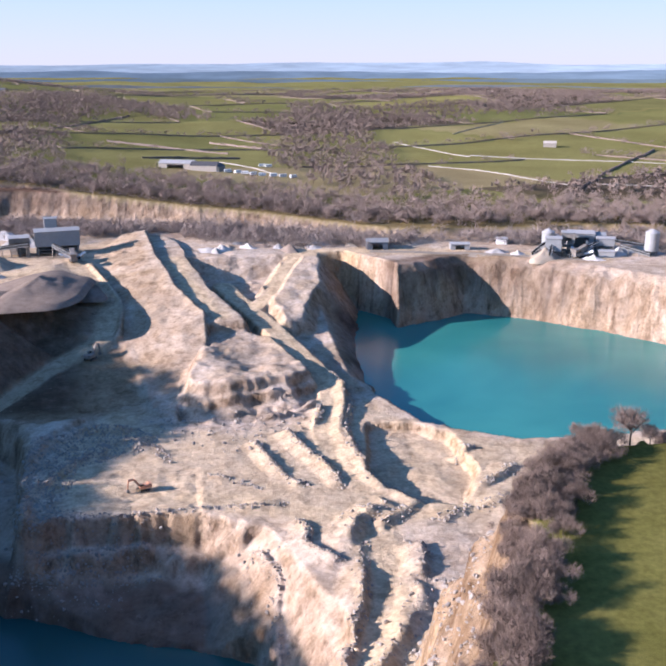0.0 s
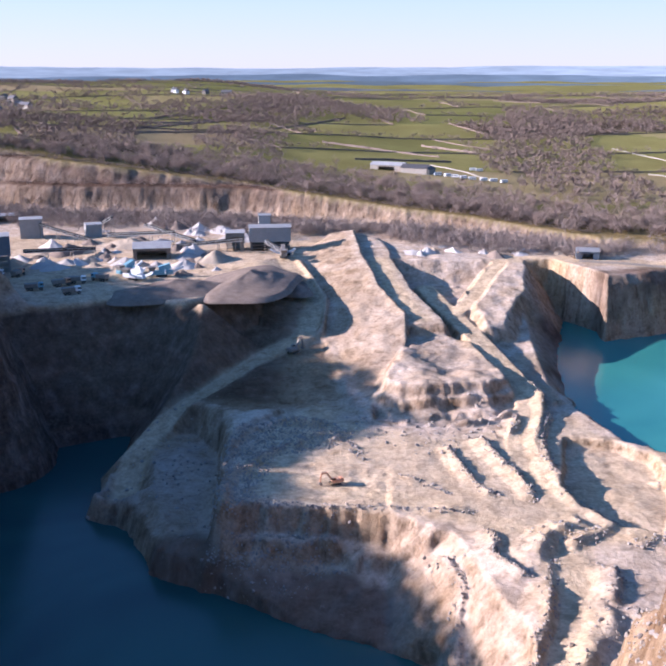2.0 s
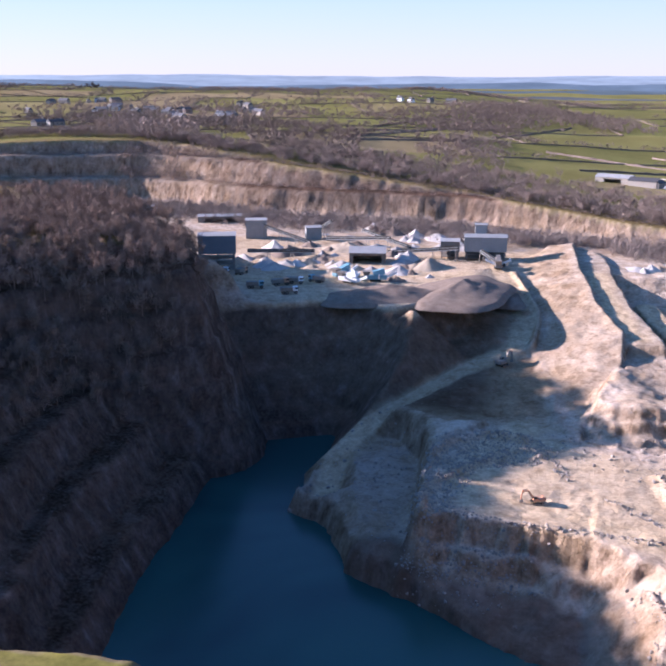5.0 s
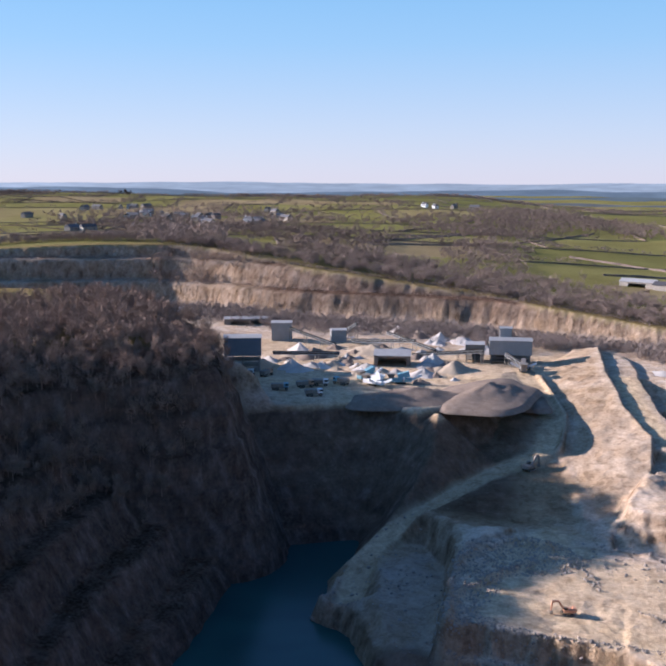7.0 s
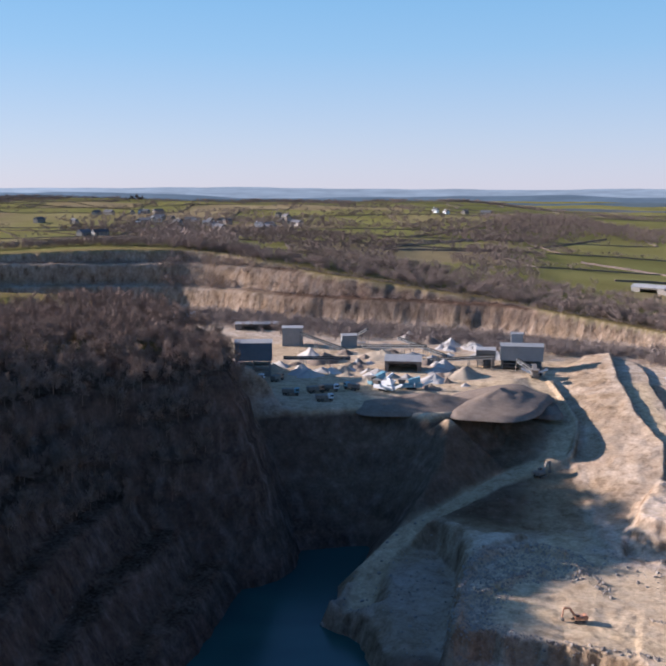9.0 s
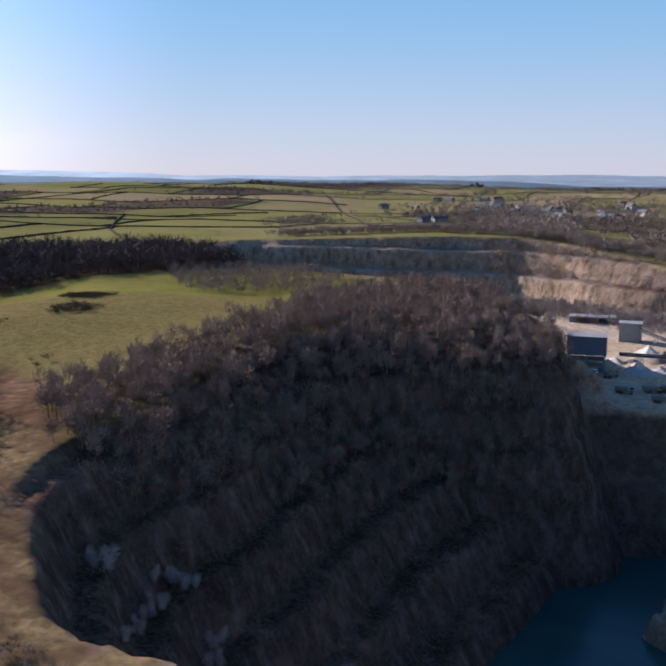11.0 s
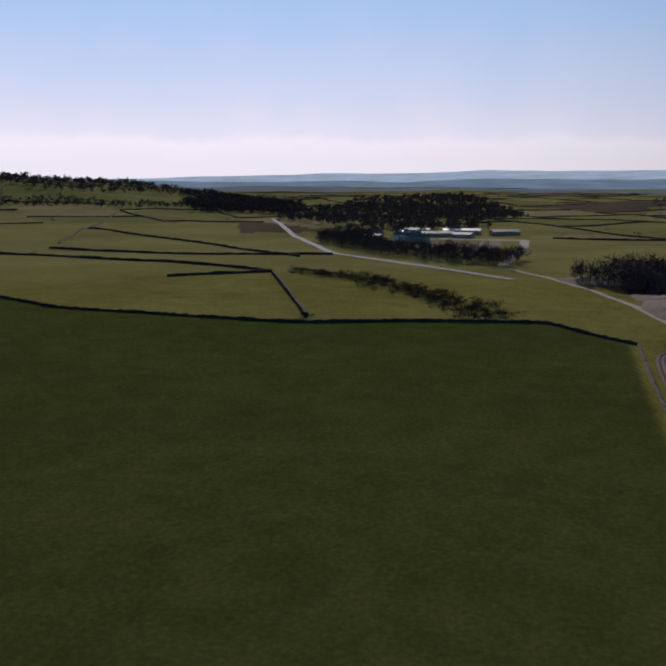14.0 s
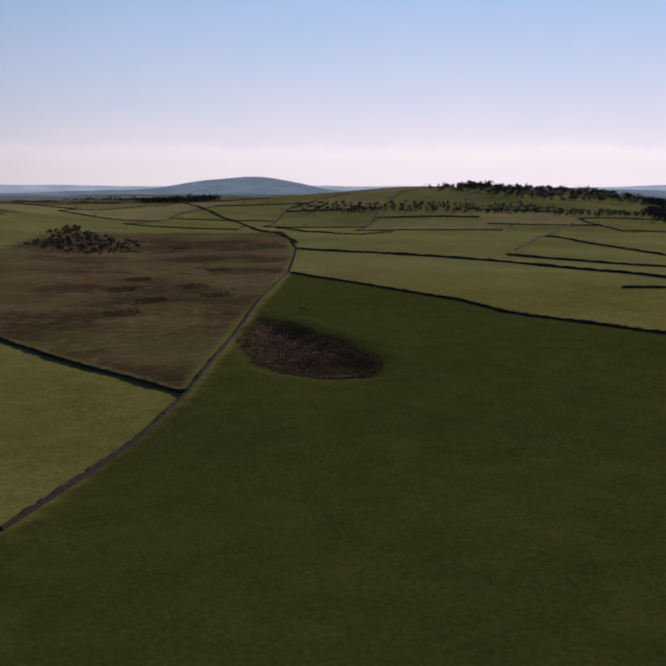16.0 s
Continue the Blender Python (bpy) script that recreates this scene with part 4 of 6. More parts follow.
def lane(name, line, half, material, label, lift=0.12, gap=2.0):
    q, n = strip(line, half, gap)
    cols = []
    for k in (-1, -0.6, -0.2, 0.2, 0.6, 1):
        e = q + n * k
        cols.append(np.column_stack([e, ground_z(e[:, 0], e[:, 1]) + lift - (0.08 if abs(k) == 0.6 else 0.0)]))
    v, m = np.concatenate(cols), len(q)
    f = [(k * m + i, k * m + i + 1, (k + 1) * m + i + 1, (k + 1) * m + i) for k in range(5) for i in range(m - 1)]
    me = bpy.data.meshes.new(name)
    me.from_pydata(v.tolist(), [], f)
    me.materials.append(material)
    return tagged(new(name, me), label, "road", kind="structure")


# ---- buildings and machines ----
def shed(label, x, y, rz, w, d, h, rise=1.5, wall_m=None, roof_m=None, opening=0.0, name="shed", category="shed", group="", base=0.0, z=None):
    """A clad shed: four thick walls (one may be open over a share of its width), a pitched roof with an overhang."""
    wall_m, roof_m = wall_m or CLAD, roof_m or ROOF_PALE
    m = on_ground(x, y, rz, 0.3) if z is None else pose(x, y, z, 0, 0, rz)
    ob = thing(name, label, category, group, m)
    t = 0.25
    bm = bmesh.new()
    box(bm, -w / 2, d / 2 - t, base, w / 2, d / 2, h)
    part("wall", bm, wall_m, ob)
    for s in (-1, 1):
        bm = bmesh.new()
        box(bm, s * w / 2 - t / 2, -d / 2, base, s * w / 2 + t / 2, d / 2, h)
        apex = [bm.verts.new(v) for v in ((s * w / 2, -d / 2, h), (s * w / 2, d / 2, h), (s * w / 2, 0, h + rise))]
        bm.faces.new(apex)
        part("wall", bm, wall_m, ob)
    bm = bmesh.new()
    gap = w * opening
    if opening:
        box(bm, -w / 2, -d / 2, base, -gap / 2, -d / 2 + t, h)
        box(bm, gap / 2, -d / 2, base, w / 2, -d / 2 + t, h)
        box(bm, -gap / 2, -d / 2, h * 0.78, gap / 2, -d / 2 + t, h)
    else:
        box(bm, -w / 2, -d / 2, base, w / 2, -d / 2 + t, h)
    part("wall", bm, wall_m, ob)
    for s in (-1, 1):
        bm = bmesh.new()
        e = 0.4
        low = [(-w / 2 - e, s * (d / 2 + e), h - 0.1), (w / 2 + e, s * (d / 2 + e), h - 0.1), (w / 2 + e, 0, h + rise + 0.05), (-w / 2 - e, 0, h + rise + 0.05)]
        a = [bm.verts.new(v) for v in low] + [bm.verts.new((p, q, r + 0.2)) for p, q, r in low]
        for f in ((0, 1, 2, 3), (4, 5, 6, 7), (0, 1, 5, 4), (1, 2, 6, 5), (2, 3, 7, 6), (3, 0, 4, 7)):
            bm.faces.new([a[k] for k in f])
        bmesh.ops.recalc_face_normals(bm, faces=bm.faces[:])
        part("roof", bm, roof_m, ob)
    if base > 0:
        for sx in (-0.45, 0, 0.45):
            for sy in (-0.45, 0.45):
                bm = bmesh.new()
                beam(bm, (sx * w, sy * d, -0.5), (sx * w, sy * d, base), 0.4, 0.4)
                part("post", bm, RUST, ob)
        bm = bmesh.new()
        for k in range(3):
            box(bm, -w / 2 + 0.3, -d / 2 + 0.2, base * k / 3, w / 2 - 0.3, d / 2 - 0.2, base * k / 3 + 0.25)
        part("deck", bm, RUST, ob)
    return ob


def conveyor(label, a, b, width=1.6, group="conveyors"):
    """A sloping belt on a truss with trestle legs; a and b: x, y and height over the ground."""
    za, zb = float(ground_z(a[0], a[1])[0]) + a[2], float(ground_z(b[0], b[1])[0]) + b[2]
    A, B = Vector((a[0], a[1], za)), Vector((b[0], b[1], zb))
    ob = thing("conveyor", label, "conveyor", group, Matrix.Translation(A))
    D = B - A
    bm = bmesh.new()
    beam(bm, (0, 0, 0.5), D + Vector((0, 0, 0.5)), 0.18, width)
    part("belt", bm, RUBBER, ob)
    side = Vector((-D.y, D.x, 0)).normalized() * width * 0.55
    for s in (-1, 1):
        bm = bmesh.new()
        for lift in (-0.4, 0.8):
            beam(bm, side * s + Vector((0, 0, lift)), D + side * s + Vector((0, 0, lift)), 0.25, 0.25)
        n = max(3, int(D.length / 3))
        for k in range(n):
            p, q = D * (k / n), D * ((k + 1) / n)
            beam(bm, p + side * s + Vector((0, 0, -0.4 if k % 2 else 0.8)), q + side * s + Vector((0, 0, 0.8 if k % 2 else -0.4)), 0.12, 0.12)
        part("truss", bm, CLAD, ob)
    for k in (0.3, 0.65, 0.97):
        p = D * k
        foot = float(ground_z(A.x + p.x, A.y + p.y)[0]) - A.z
        for s in (-1, 1):
            if p.z - foot > 1.0:
                bm = bmesh.new()
                beam(bm, Vector((p.x, p.y, foot - 0.3)) + side * s * 1.5, p + side * s, 0.25, 0.25)
                part("leg", bm, RUST, ob)
    return ob


def silo(label, x, y, r, h, roof=1.5):
    ob = thing("silo", label, "silo", "silos", on_ground(x, y, 0, 0.3))
    bm = bmesh.new()
    rod(bm, (0, 0, 2.5), (0, 0, h), r, r, 18)
    rod(bm, (0, 0, 0.9), (0, 0, 2.5), r * 0.25, r, 18)
    part("tank", bm, CLAD, ob)
    bm = bmesh.new()
    rod(bm, (0, 0, h), (0, 0, h + roof), r * 1.03, r * 0.2, 18)
    part("cap", bm, ROOF_PALE, ob)
    for k in range(4):
        a = math.pi / 4 + k * math.pi / 2
        bm = bmesh.new()
        beam(bm, (math.cos(a) * r * 0.85, math.sin(a) * r * 0.85, -0.4), (math.cos(a) * r * 0.85, math.sin(a) * r * 0.85, 3.0), 0.3, 0.3)
        part("leg", bm, RUST, ob)
    bm = bmesh.new()
    for s in (-0.25, 0.25):
        beam(bm, (s, -r - 0.15, 0), (s, -r - 0.15, h), 0.08, 0.08)
    for k in range(int(h / 0.6)):
        beam(bm, (-0.25, -r - 0.15, k * 0.6 + 0.3), (0.25, -r - 0.15, k * 0.6 + 0.3), 0.05, 0.05)
    part("ladder", bm, RUST, ob)
    return ob


def stockpile(label, x, y, r, h, material, long=1.0, rz=0, seed=0, sink=0.4):
    """A tipped heap with an uneven skirt."""
    n, k = 40, 14
    rr = np.random.default_rng(seed + 50)
    u, a = np.meshgrid(np.arange(k + 1) / k, np.arange(n) * 2 * math.pi / n, indexing="ij")
    w = r * u * (1 + 0.14 * np.sin(2 * a + seed) + 0.08 * np.sin(5 * a + 2 * seed))
    crease = rough(w * np.cos(a) + 40.0 * seed, w * np.sin(a), 7.0, seed % 5, 4)
    z = h * (1 - u) ** 1.15 * (1 + 0.5 * crease * np.minimum(1, 3 * u)) + 0.08 * h * rr.normal(size=u.shape) * u * (1 - u) - 1.2 * (u == 1)
    v = np.stack([w * np.cos(a) * long, w * np.sin(a), z], -1).reshape(-1, 3).tolist()
    f = []
    for i in range(k):
        for j in range(n):
            f.append((i * n + j, i * n + (j + 1) % n, (i + 1) * n + (j + 1) % n, (i + 1) * n + j))
    me = bpy.data.meshes.new("stockpile")
    me.from_pydata(v, [], f)
    me.materials.append(material)
    me.shade_smooth()
    ob = tagged(new("stockpile", me), label, "heap", "stockpiles")
    ob.matrix_world = on_ground(x, y, rz, sink)
    return ob


def excavator(label, m, body_m, group=""):
    ob = thing("excavator", label, "excavator", group, m)
    for s in (-1, 1):
        bm = bmesh.new()
        box(bm, -2.2, s * 1.3 - 0.35, 0.05, 2.2, s * 1.3 + 0.35, 1.05, bevel=0.35)
        track = part("crawler_track", bm, RUBBER, ob)
        for k in range(6):
            bm = bmesh.new()
            rod(bm, (-1.6 + k * 0.64, s * 1.3 - 0.4, 0.5), (-1.6 + k * 0.64, s * 1.3 + 0.4, 0.5), 0.26, 0.26, 10)
            part("roller", bm, RUST, track)
    bm = bmesh.new()
    rod(bm, (0, 0, 0.9), (0, 0, 1.25), 0.8, 0.8, 14)
    part("turntable", bm, RUST, ob)
    bm = bmesh.new()
    box(bm, -2.6, -1.4, 1.25, 1.4, 1.4, 2.3, bevel=0.15)
    box(bm, -2.9, -1.35, 1.3, -1.7, 1.35, 2.7, bevel=0.2)
    part("housing", bm, body_m, ob)
    bm = bmesh.new()
    box(bm, 0.1, 0.45, 2.3, 1.5, 1.4, 3.2, bevel=0.1)
    cab = part("cab", bm, body_m, ob)
    bm = bmesh.new()
    box(bm, 0.3, 0.42, 2.5, 1.53, 1.43, 3.05)
    part("window", bm, GLASS, cab, "dark cab glass")
    bm = bmesh.new()
    beam(bm, (1.0, -0.3, 1.9), (3.2, -0.3, 5.0), 0.7, 0.55)
    beam(bm, (3.1, -0.3, 4.9), (5.2, -0.3, 4.7), 0.6, 0.5)
    part("boom", bm, body_m, ob)
    bm = bmesh.new()
    beam(bm, (5.1, -0.3, 5.0), (5.6, -0.3, 1.6), 0.5, 0.45)
    part("dipper_arm", bm, body_m, ob)
    bm = bmesh.new()
    rod(bm, (1.4, -0.3, 1.7), (3.0, -0.3, 4.1), 0.12, 0.12, 8)
    rod(bm, (3.4, -0.3, 5.3), (5.2, -0.3, 5.2), 0.11, 0.11, 8)
    part("hydraulic_ram", bm, RUST, ob)
    bm = bmesh.new()
    box(bm, 4.9, -1.0, 0.3, 6.0, 0.4, 1.6, bevel=0.3)
    part("bucket", bm, RUST, ob)
    return ob


def dumper(label, m, colour):
    ob = thing("dump_truck", label, "truck", "parked trucks", m)
    bm = bmesh.new()
    box(bm, -3.6, -1.1, 0.9, 3.4, 1.1, 1.3)
    part("chassis", bm, RUST, ob)
    bm = bmesh.new()
    box(bm, -3.8, -1.4, 1.3, 1.2, 1.4, 2.9, bevel=0.12)
    part("tipper_body", bm, RUST, ob)
    bm = bmesh.new()
    box(bm, 1.5, -1.25, 1.2, 3.6, 1.25, 3.1, bevel=0.15)
    cab = part("cab", bm, colour, ob)
    bm = bmesh.new()
    box(bm, 2.2, -1.28, 2.1, 3.63, 1.28, 2.8)
    part("window", bm, GLASS, cab)
    for px in (-2.6, -1.2, 2.6):
        for s in (-1, 1):
            bm = bmesh.new()
            rod(bm, (px, s * 0.95, 0.7), (px, s * 1.45, 0.7), 0.7, 0.7, 14)
            wheel = part("wheel", bm, RUBBER, ob)
            bm = bmesh.new()
            rod(bm, (px, s * 1.4, 0.7), (px, s * 1.48, 0.7), 0.35, 0.35, 10)
            part("rim", bm, RUST, wheel)
    return ob


def screener(label, m, colour):
    """A mobile screening machine: hopper, deck box, side belts, crawler base."""
    ob = thing("screening_machine", label, "machine", "screening machines", m)
    bm = bmesh.new()
    box(bm, -5, -1.4, 0.9, 5, 1.4, 2.6, bevel=0.1)
    part("chassis", bm, colour, ob)
    bm = bmesh.new()
    beam(bm, (-1, 0, 3.2), (4, 0, 4.6), 2.0, 2.4)
    part("screen_box", bm, colour, ob)
    bm = bmesh.new()
    bmesh.ops.create_cone(bm, cap_ends=True, segments=4, radius1=1.2, radius2=2.6, depth=2.2, matrix=Matrix.Translation((-4, 0, 3.4)) @ Matrix.Rotation(math.pi / 4, 4, "Z"))
    part("hopper", bm, RUST, ob)
    for tip in ((9.5, 0, 4.0), (1.5, 6, 3.8), (1.5, -6, 3.8)):
        bm = bmesh.new()
        beam(bm, (1.5 if tip[1] else 4.5, tip[1] * 0.2, 1.6), tip, 0.5, 1.0)
        part("side_belt", bm, WHITE, ob)
    for s in (-1, 1):
        bm = bmesh.new()
        box(bm, -2.5, s * 1.4 - 0.3, 0, 2.5, s * 1.4 + 0.3, 0.95, bevel=0.3)
        part("crawler_track", bm, RUBBER, ob)
    return ob


def make_house(label, w, d, h, wall_m, roof_m, name="house"):
    ob = thing(name, label, "house", "village houses")
    bm = bmesh.new()
    box(bm, -w / 2, -d / 2, -1, w / 2, d / 2, h)
    part("wall", bm, wall_m, ob)
    bm = bmesh.new()
    e, r = 0.4, d * 0.38
    vs = [bm.verts.new(v) for v in ((-w / 2 - e, -d / 2 - e, h - 0.2), (w / 2 + e, -d / 2 - e, h - 0.2), (w / 2 + e, d / 2 + e, h - 0.2), (-w / 2 - e, d / 2 + e, h - 0.2), (-w / 2 - e, 0, h + r), (w / 2 + e, 0, h + r))]
    for f in ((0, 1, 5, 4), (2, 3, 4, 5), (1, 2, 5), (3, 0, 4), (0, 3, 2, 1)):
        bm.faces.new([vs[k] for k in f])
    roof = part("roof", bm, roof_m, ob)
    bm = bmesh.new()
    box(bm, w * 0.32, -0.5, h + r * 0.4, w * 0.32 + 0.9, 0.5, h + r + 1.0)
    part("chimney", bm, wall_m, roof)
    for k in (-0.3, 0.0, 0.3):
        for s in (-1, 1):
            bm = bmesh.new()
            box(bm, k * w - 0.6, s * d / 2 - 0.06, h * 0.5, k * w + 0.6, s * d / 2 + 0.06, h * 0.5 + 1.3)
            part("window", bm, GLASS, ob)
    return ob


def make_caravan(label):
    ob = thing("caravan", label, "caravan", "caravans in a row")
    bm = bmesh.new()
    box(bm, -3.4, -1.2, 0.5, 3.4, 1.2, 3.0, bevel=0.35)
    part("body", bm, WHITE, ob)
    for px in (-2, 0.2, 2):
        for s in (-1, 1):
            bm = bmesh.new()
            box(bm, px - 0.6, s * 1.2 - 0.03, 1.6, px + 0.6, s * 1.2 + 0.03, 2.4)
            part("window", bm, GLASS, ob)
    for s in (-1, 1):
        bm = bmesh.new()
        rod(bm, (0, s * 0.9, 0.35), (0, s * 1.15, 0.35), 0.36, 0.36, 10)
        part("wheel", bm, RUBBER, ob)
    bm = bmesh.new()
    beam(bm, (3.3, 0, 0.5), (4.6, 0, 0.45), 0.12, 0.12)
    part("drawbar", bm, RUST, ob)
    return ob


# ---- quarry yard ----
shed("tall grey clad screening tower in the quarry yard", -186, 468, 20, 11, 9, 10.5, 0.6, CLAD, ROOF_PALE, name="screening_tower", category="tower")
shed("dark blue clad plant building with a white roof on steel legs", -174, 388, 22, 17, 11, 16, 0.8, CLAD_DARK, ROOF_PALE, name="plant_building", category="building", base=7.5)
shed("open steel barn with a pale roof in the quarry yard", -110, 421, 12, 17, 12, 5.5, 2.0, DIRT, ROOF_PALE, 0.8, name="barn", category="barn")
shed("small white roofed crusher house among conveyors", -155, 474, 25, 8, 7, 7, 0.5, CLAD, ROOF_PALE, name="crusher_house", category="building")
shed("white block of quarry offices against the rock face", -287, 528, 35, 16, 9, 6, 0.6, WHITE, ROOF_PALE, name="office_block", category="building")
shed("low white office annexe beside the quarry offices", -300, 515, 35, 9, 7, 4, 0.6, WHITE, ROOF_PALE, name="office_annexe", category="building")
shed("long low shed with a pale roof below the rock face", -229, 516, 22, 26, 8, 4, 0.8, RUST, ROOF_PALE, 0.7, name="store_shed", category="shed")
shed("grey clad crushing plant on an open steel deck", -57, 445, 10, 20, 10, 12, 0.8, CLAD, CLAD, name="crushing_plant", category="building", base=5)
shed("tall narrow grey lift tower on the crushing plant", -60, 449, 10, 5.5, 5, 17, 0.4, CLAD, CLAD, name="lift_tower", category="tower")
shed("pale open sided plant annexe of dusty steel", -74, 443, 10, 9, 9, 9, 0.6, RUST, ROOF_PALE, 0.6, name="plant_annexe", category="building", base=4)
conveyor("long dusty belt conveyor across the quarry yard", (-146, 470, 1.0), (-106, 452, 6.0))
conveyor("belt conveyor from the barn to the crushing plant", (-105, 440, 1.0), (-68, 433, 6.5))
conveyor("steep belt conveyor beside the crusher house", (-160, 486, 1.0), (-146, 480, 9.0))
conveyor("belt conveyor between the plant building and tower", (-162, 396, 7.0), (-140, 430, 1.5))
conveyor("low belt conveyor behind the stockpiles", (-128, 478, 5.0), (-96, 455, 1.0))
conveyor("belt conveyor leading up to the screening tower", (-150, 455, 1.0), (-180, 464, 7.0))
conveyor("rusty conveyor at the foot of the crushing plant", (-45, 425, 0.8), (-58, 438, 5.0))
screener("faded blue mobile screening machine on the yard edge", on_ground(-96, 381, 15), BLUE)
screener("white and blue mobile screening machine with side belts", on_ground(-106, 374, -20), WHITE)
screener("pale mobile crusher beside the blue screening machines", on_ground(-112, 384, 60), BLUE)
screener("dusty mobile screener below the crushing plant", on_ground(-48, 424, 100), RUST)
for k, (x, y, r, h, mt, lab) in enumerate((
        (-154, 399, 7, 5, SPOIL, "pale conical heap of crushed limestone"), (-148, 394, 6, 4, SPOIL, "pale conical heap of crushed limestone"), (-153, 428, 9, 5, DIRT, "dark heap of quarry waste"),
        (-92, 430, 7, 5.5, SPOIL, "grey conical heap of chippings by the barn"), (-79, 417, 11, 5, SAND, "tan heap of sand in the yard"), (-131, 513, 9, 5, SPOIL, "pale heap of stone near the rock face"),
        (-102, 494, 8, 5, SPOIL, "pale heap of stone near the rock face"), (-116, 500, 8, 5, DIRT, "dark heap of stone near the rock face"), (-88, 488, 8, 4, SPOIL, "pale heap of stone near the rock face"),
        (-128, 447, 12, 5, SAND, "broad ochre heap of sand behind the barn"), (-165, 440, 8, 5, SPOIL, "pale heap of crushed stone by the tower"), (-118, 404, 8, 4, SPOIL, "low pale heap of crushed stone"),
        (-90, 401, 8, 4, SPOIL, "low pale heap of crushed stone"), (-72, 466, 8, 4, SPOIL, "pale heap behind the crushing plant"), (-137, 410, 6, 3, SAND, "small tan heap of sand"),
        (-53, 360, 4, 2.5, SPOIL, "small white heap of stone on a spoil bank"), (168, 397, 9, 5, SAND, "tan heap below the lakeside works"), (205, 398, 8, 4, SPOIL, "pale heap beside the lakeside works"))):
    stockpile(lab, x, y, r, h, mt, 1.0 + 0.25 * math.sin(k), 40 * k, k)
stockpile("dark brown spoil bank on the edge of the yard", -56, 372, 20, 5.5, DIRT, 1.7, 70, 31)
stockpile("dark brown spoil bank below the yard", -84, 356, 17, 5, DIRT, 1.6, 20, 32)
stockpile("brown tipped spoil bank beside a track", -44, 384, 12, 5, DIRT, 1.5, 120, 33)
hp = random.Random(12)
for k in range(84):
    if k < 66:
        x, y = hp.uniform(-172, -62), hp.uniform(384, 500)
    else:
        x, y = hp.uniform(8, 120), hp.uniform(432, 458)
    if min(math.hypot(x - a, y - c) for a, c in ((-174, 388), (-110, 421), (-57, 445), (-186, 468), (-155, 474), (-74, 443), (95, 430), (135, 424))) > 14:
        mt, lab = hp.choice(((SPOIL, "small white heap of crushed limestone"), (SPOIL, "small white heap of crushed limestone"), (SAND, "small tan heap of sand"), (DIRT, "small grey heap of quarry waste")))
        stockpile(lab, x, y, hp.uniform(2.5, 6.5), hp.uniform(1.2, 3.6), mt, hp.uniform(0.9, 1.8), hp.uniform(0, 180), 60 + k)
for k, (x, y, rz) in enumerate(((-128, 366, 10), (-133, 361, 40), (-120, 371, 160), (-165, 374, 90), (-158, 378, 80), (-141, 352, 20), (-124, 347, 30))):
    dumper("dusty dump truck parked on the quarry yard", on_ground(x, y, rz), (WHITE, ORANGE, BLUE)[k % 3])
excavator("faded orange crawler excavator on the quarry floor", on_ground(-12.5, 228, 200), ORANGE).scale = (0.76, 0.76, 0.76)
excavator("pale crawler excavator in the shaded quarry floor", on_ground(-34, 330, 60), RUST)

# ---- lakeside works ----
silo("pale grey steel silo at the lakeside works", 172, 404, 3.0, 11)
silo("squat grey steel silo at the lakeside works", 177, 408, 3.5, 8)
silo("pale grey steel silo above the lake", 219, 393, 3.2, 11)
shed("dusty concrete works tower above the lake", 173, 400, -20, 7, 7, 9, 0.5, CLAD, ROOF_PALE, name="works_tower", category="tower", base=3)
shed("grey clad works building with dark openings", 192, 412, -20, 12, 9, 9, 0.8, CLAD, ROOF_PALE, 0.6, name="works_building", category="building")
shed("dark clad works block beside the silos", 199, 411, -20, 9, 8, 8, 0.8, CLAD_DARK, CLAD, name="works_block", category="building")
shed("small flat white shed at the lakeside works", 197, 394, -20, 7, 5, 3, 0.4, CLAD, ROOF_PALE, name="site_shed", category="shed")
shed("grey clad hopper house over a conveyor", 200, 402, -20, 8, 5, 7.5, 0.5, CLAD, ROOF_PALE, name="hopper_house", category="building", base=4)
conveyor("sloping belt conveyor at the lakeside works", (178, 392, 0.8), (198, 402, 5.5))
conveyor("low conveyor tipping onto a pale heap", (205, 397, 4.0), (216, 388, 0.8))
conveyor("high dusty conveyor between the works towers", (162, 398, 1.0), (176, 405, 8.5))
conveyor("long low conveyor along the lakeside works", (205, 408, 5.0), (228, 398, 1.5))
conveyor("short steep conveyor at the works tower", (168, 392, 0.8), (172, 399, 6.0))
screener("dusty mobile screener at the lakeside works", on_ground(184, 394, 30), RUST)
shed("open steel platform among the works towers", 182, 404, -20, 6, 6, 11, 0.4, RUST, CLAD, 0.5, name="works_platform", category="building", base=6)
for k, (x, y) in enumerate(((158, 406), (212, 404), (222, 400), (188, 388), (150, 412))):
    stockpile("pale dusty heap beside the lakeside works", x, y, 4.5 + k % 3, 2.4 + 0.4 * (k % 2), SPOIL, 1.3, 50 * k, 200 + k)
shed("grey shed with a blue-grey roof on the cliff edge", 95, 430, -5, 10, 7, 4, 1.2, CLAD_DARK, CLAD, 0.5, name="cliff_shed", category="shed")
shed("small white store on the cliff edge track", 135, 424, -10, 9, 5, 3, 0.6, CLAD, ROOF_PALE, 0.5, name="cliff_store", category="shed")
shed("small pale hut near the lakeside works", 160, 434, -15, 5, 4, 3, 0.6, WHITE, ROOF_PALE, name="hut", category="hut")

# ---- farm, caravans, village ----
shed("long pale roofed farm shed in a green field", 2, 704, -20, 26, 12, 4.5, 1.8, HOUSE, ROOF_PALE, 0.5, name="farm_shed", category="shed")
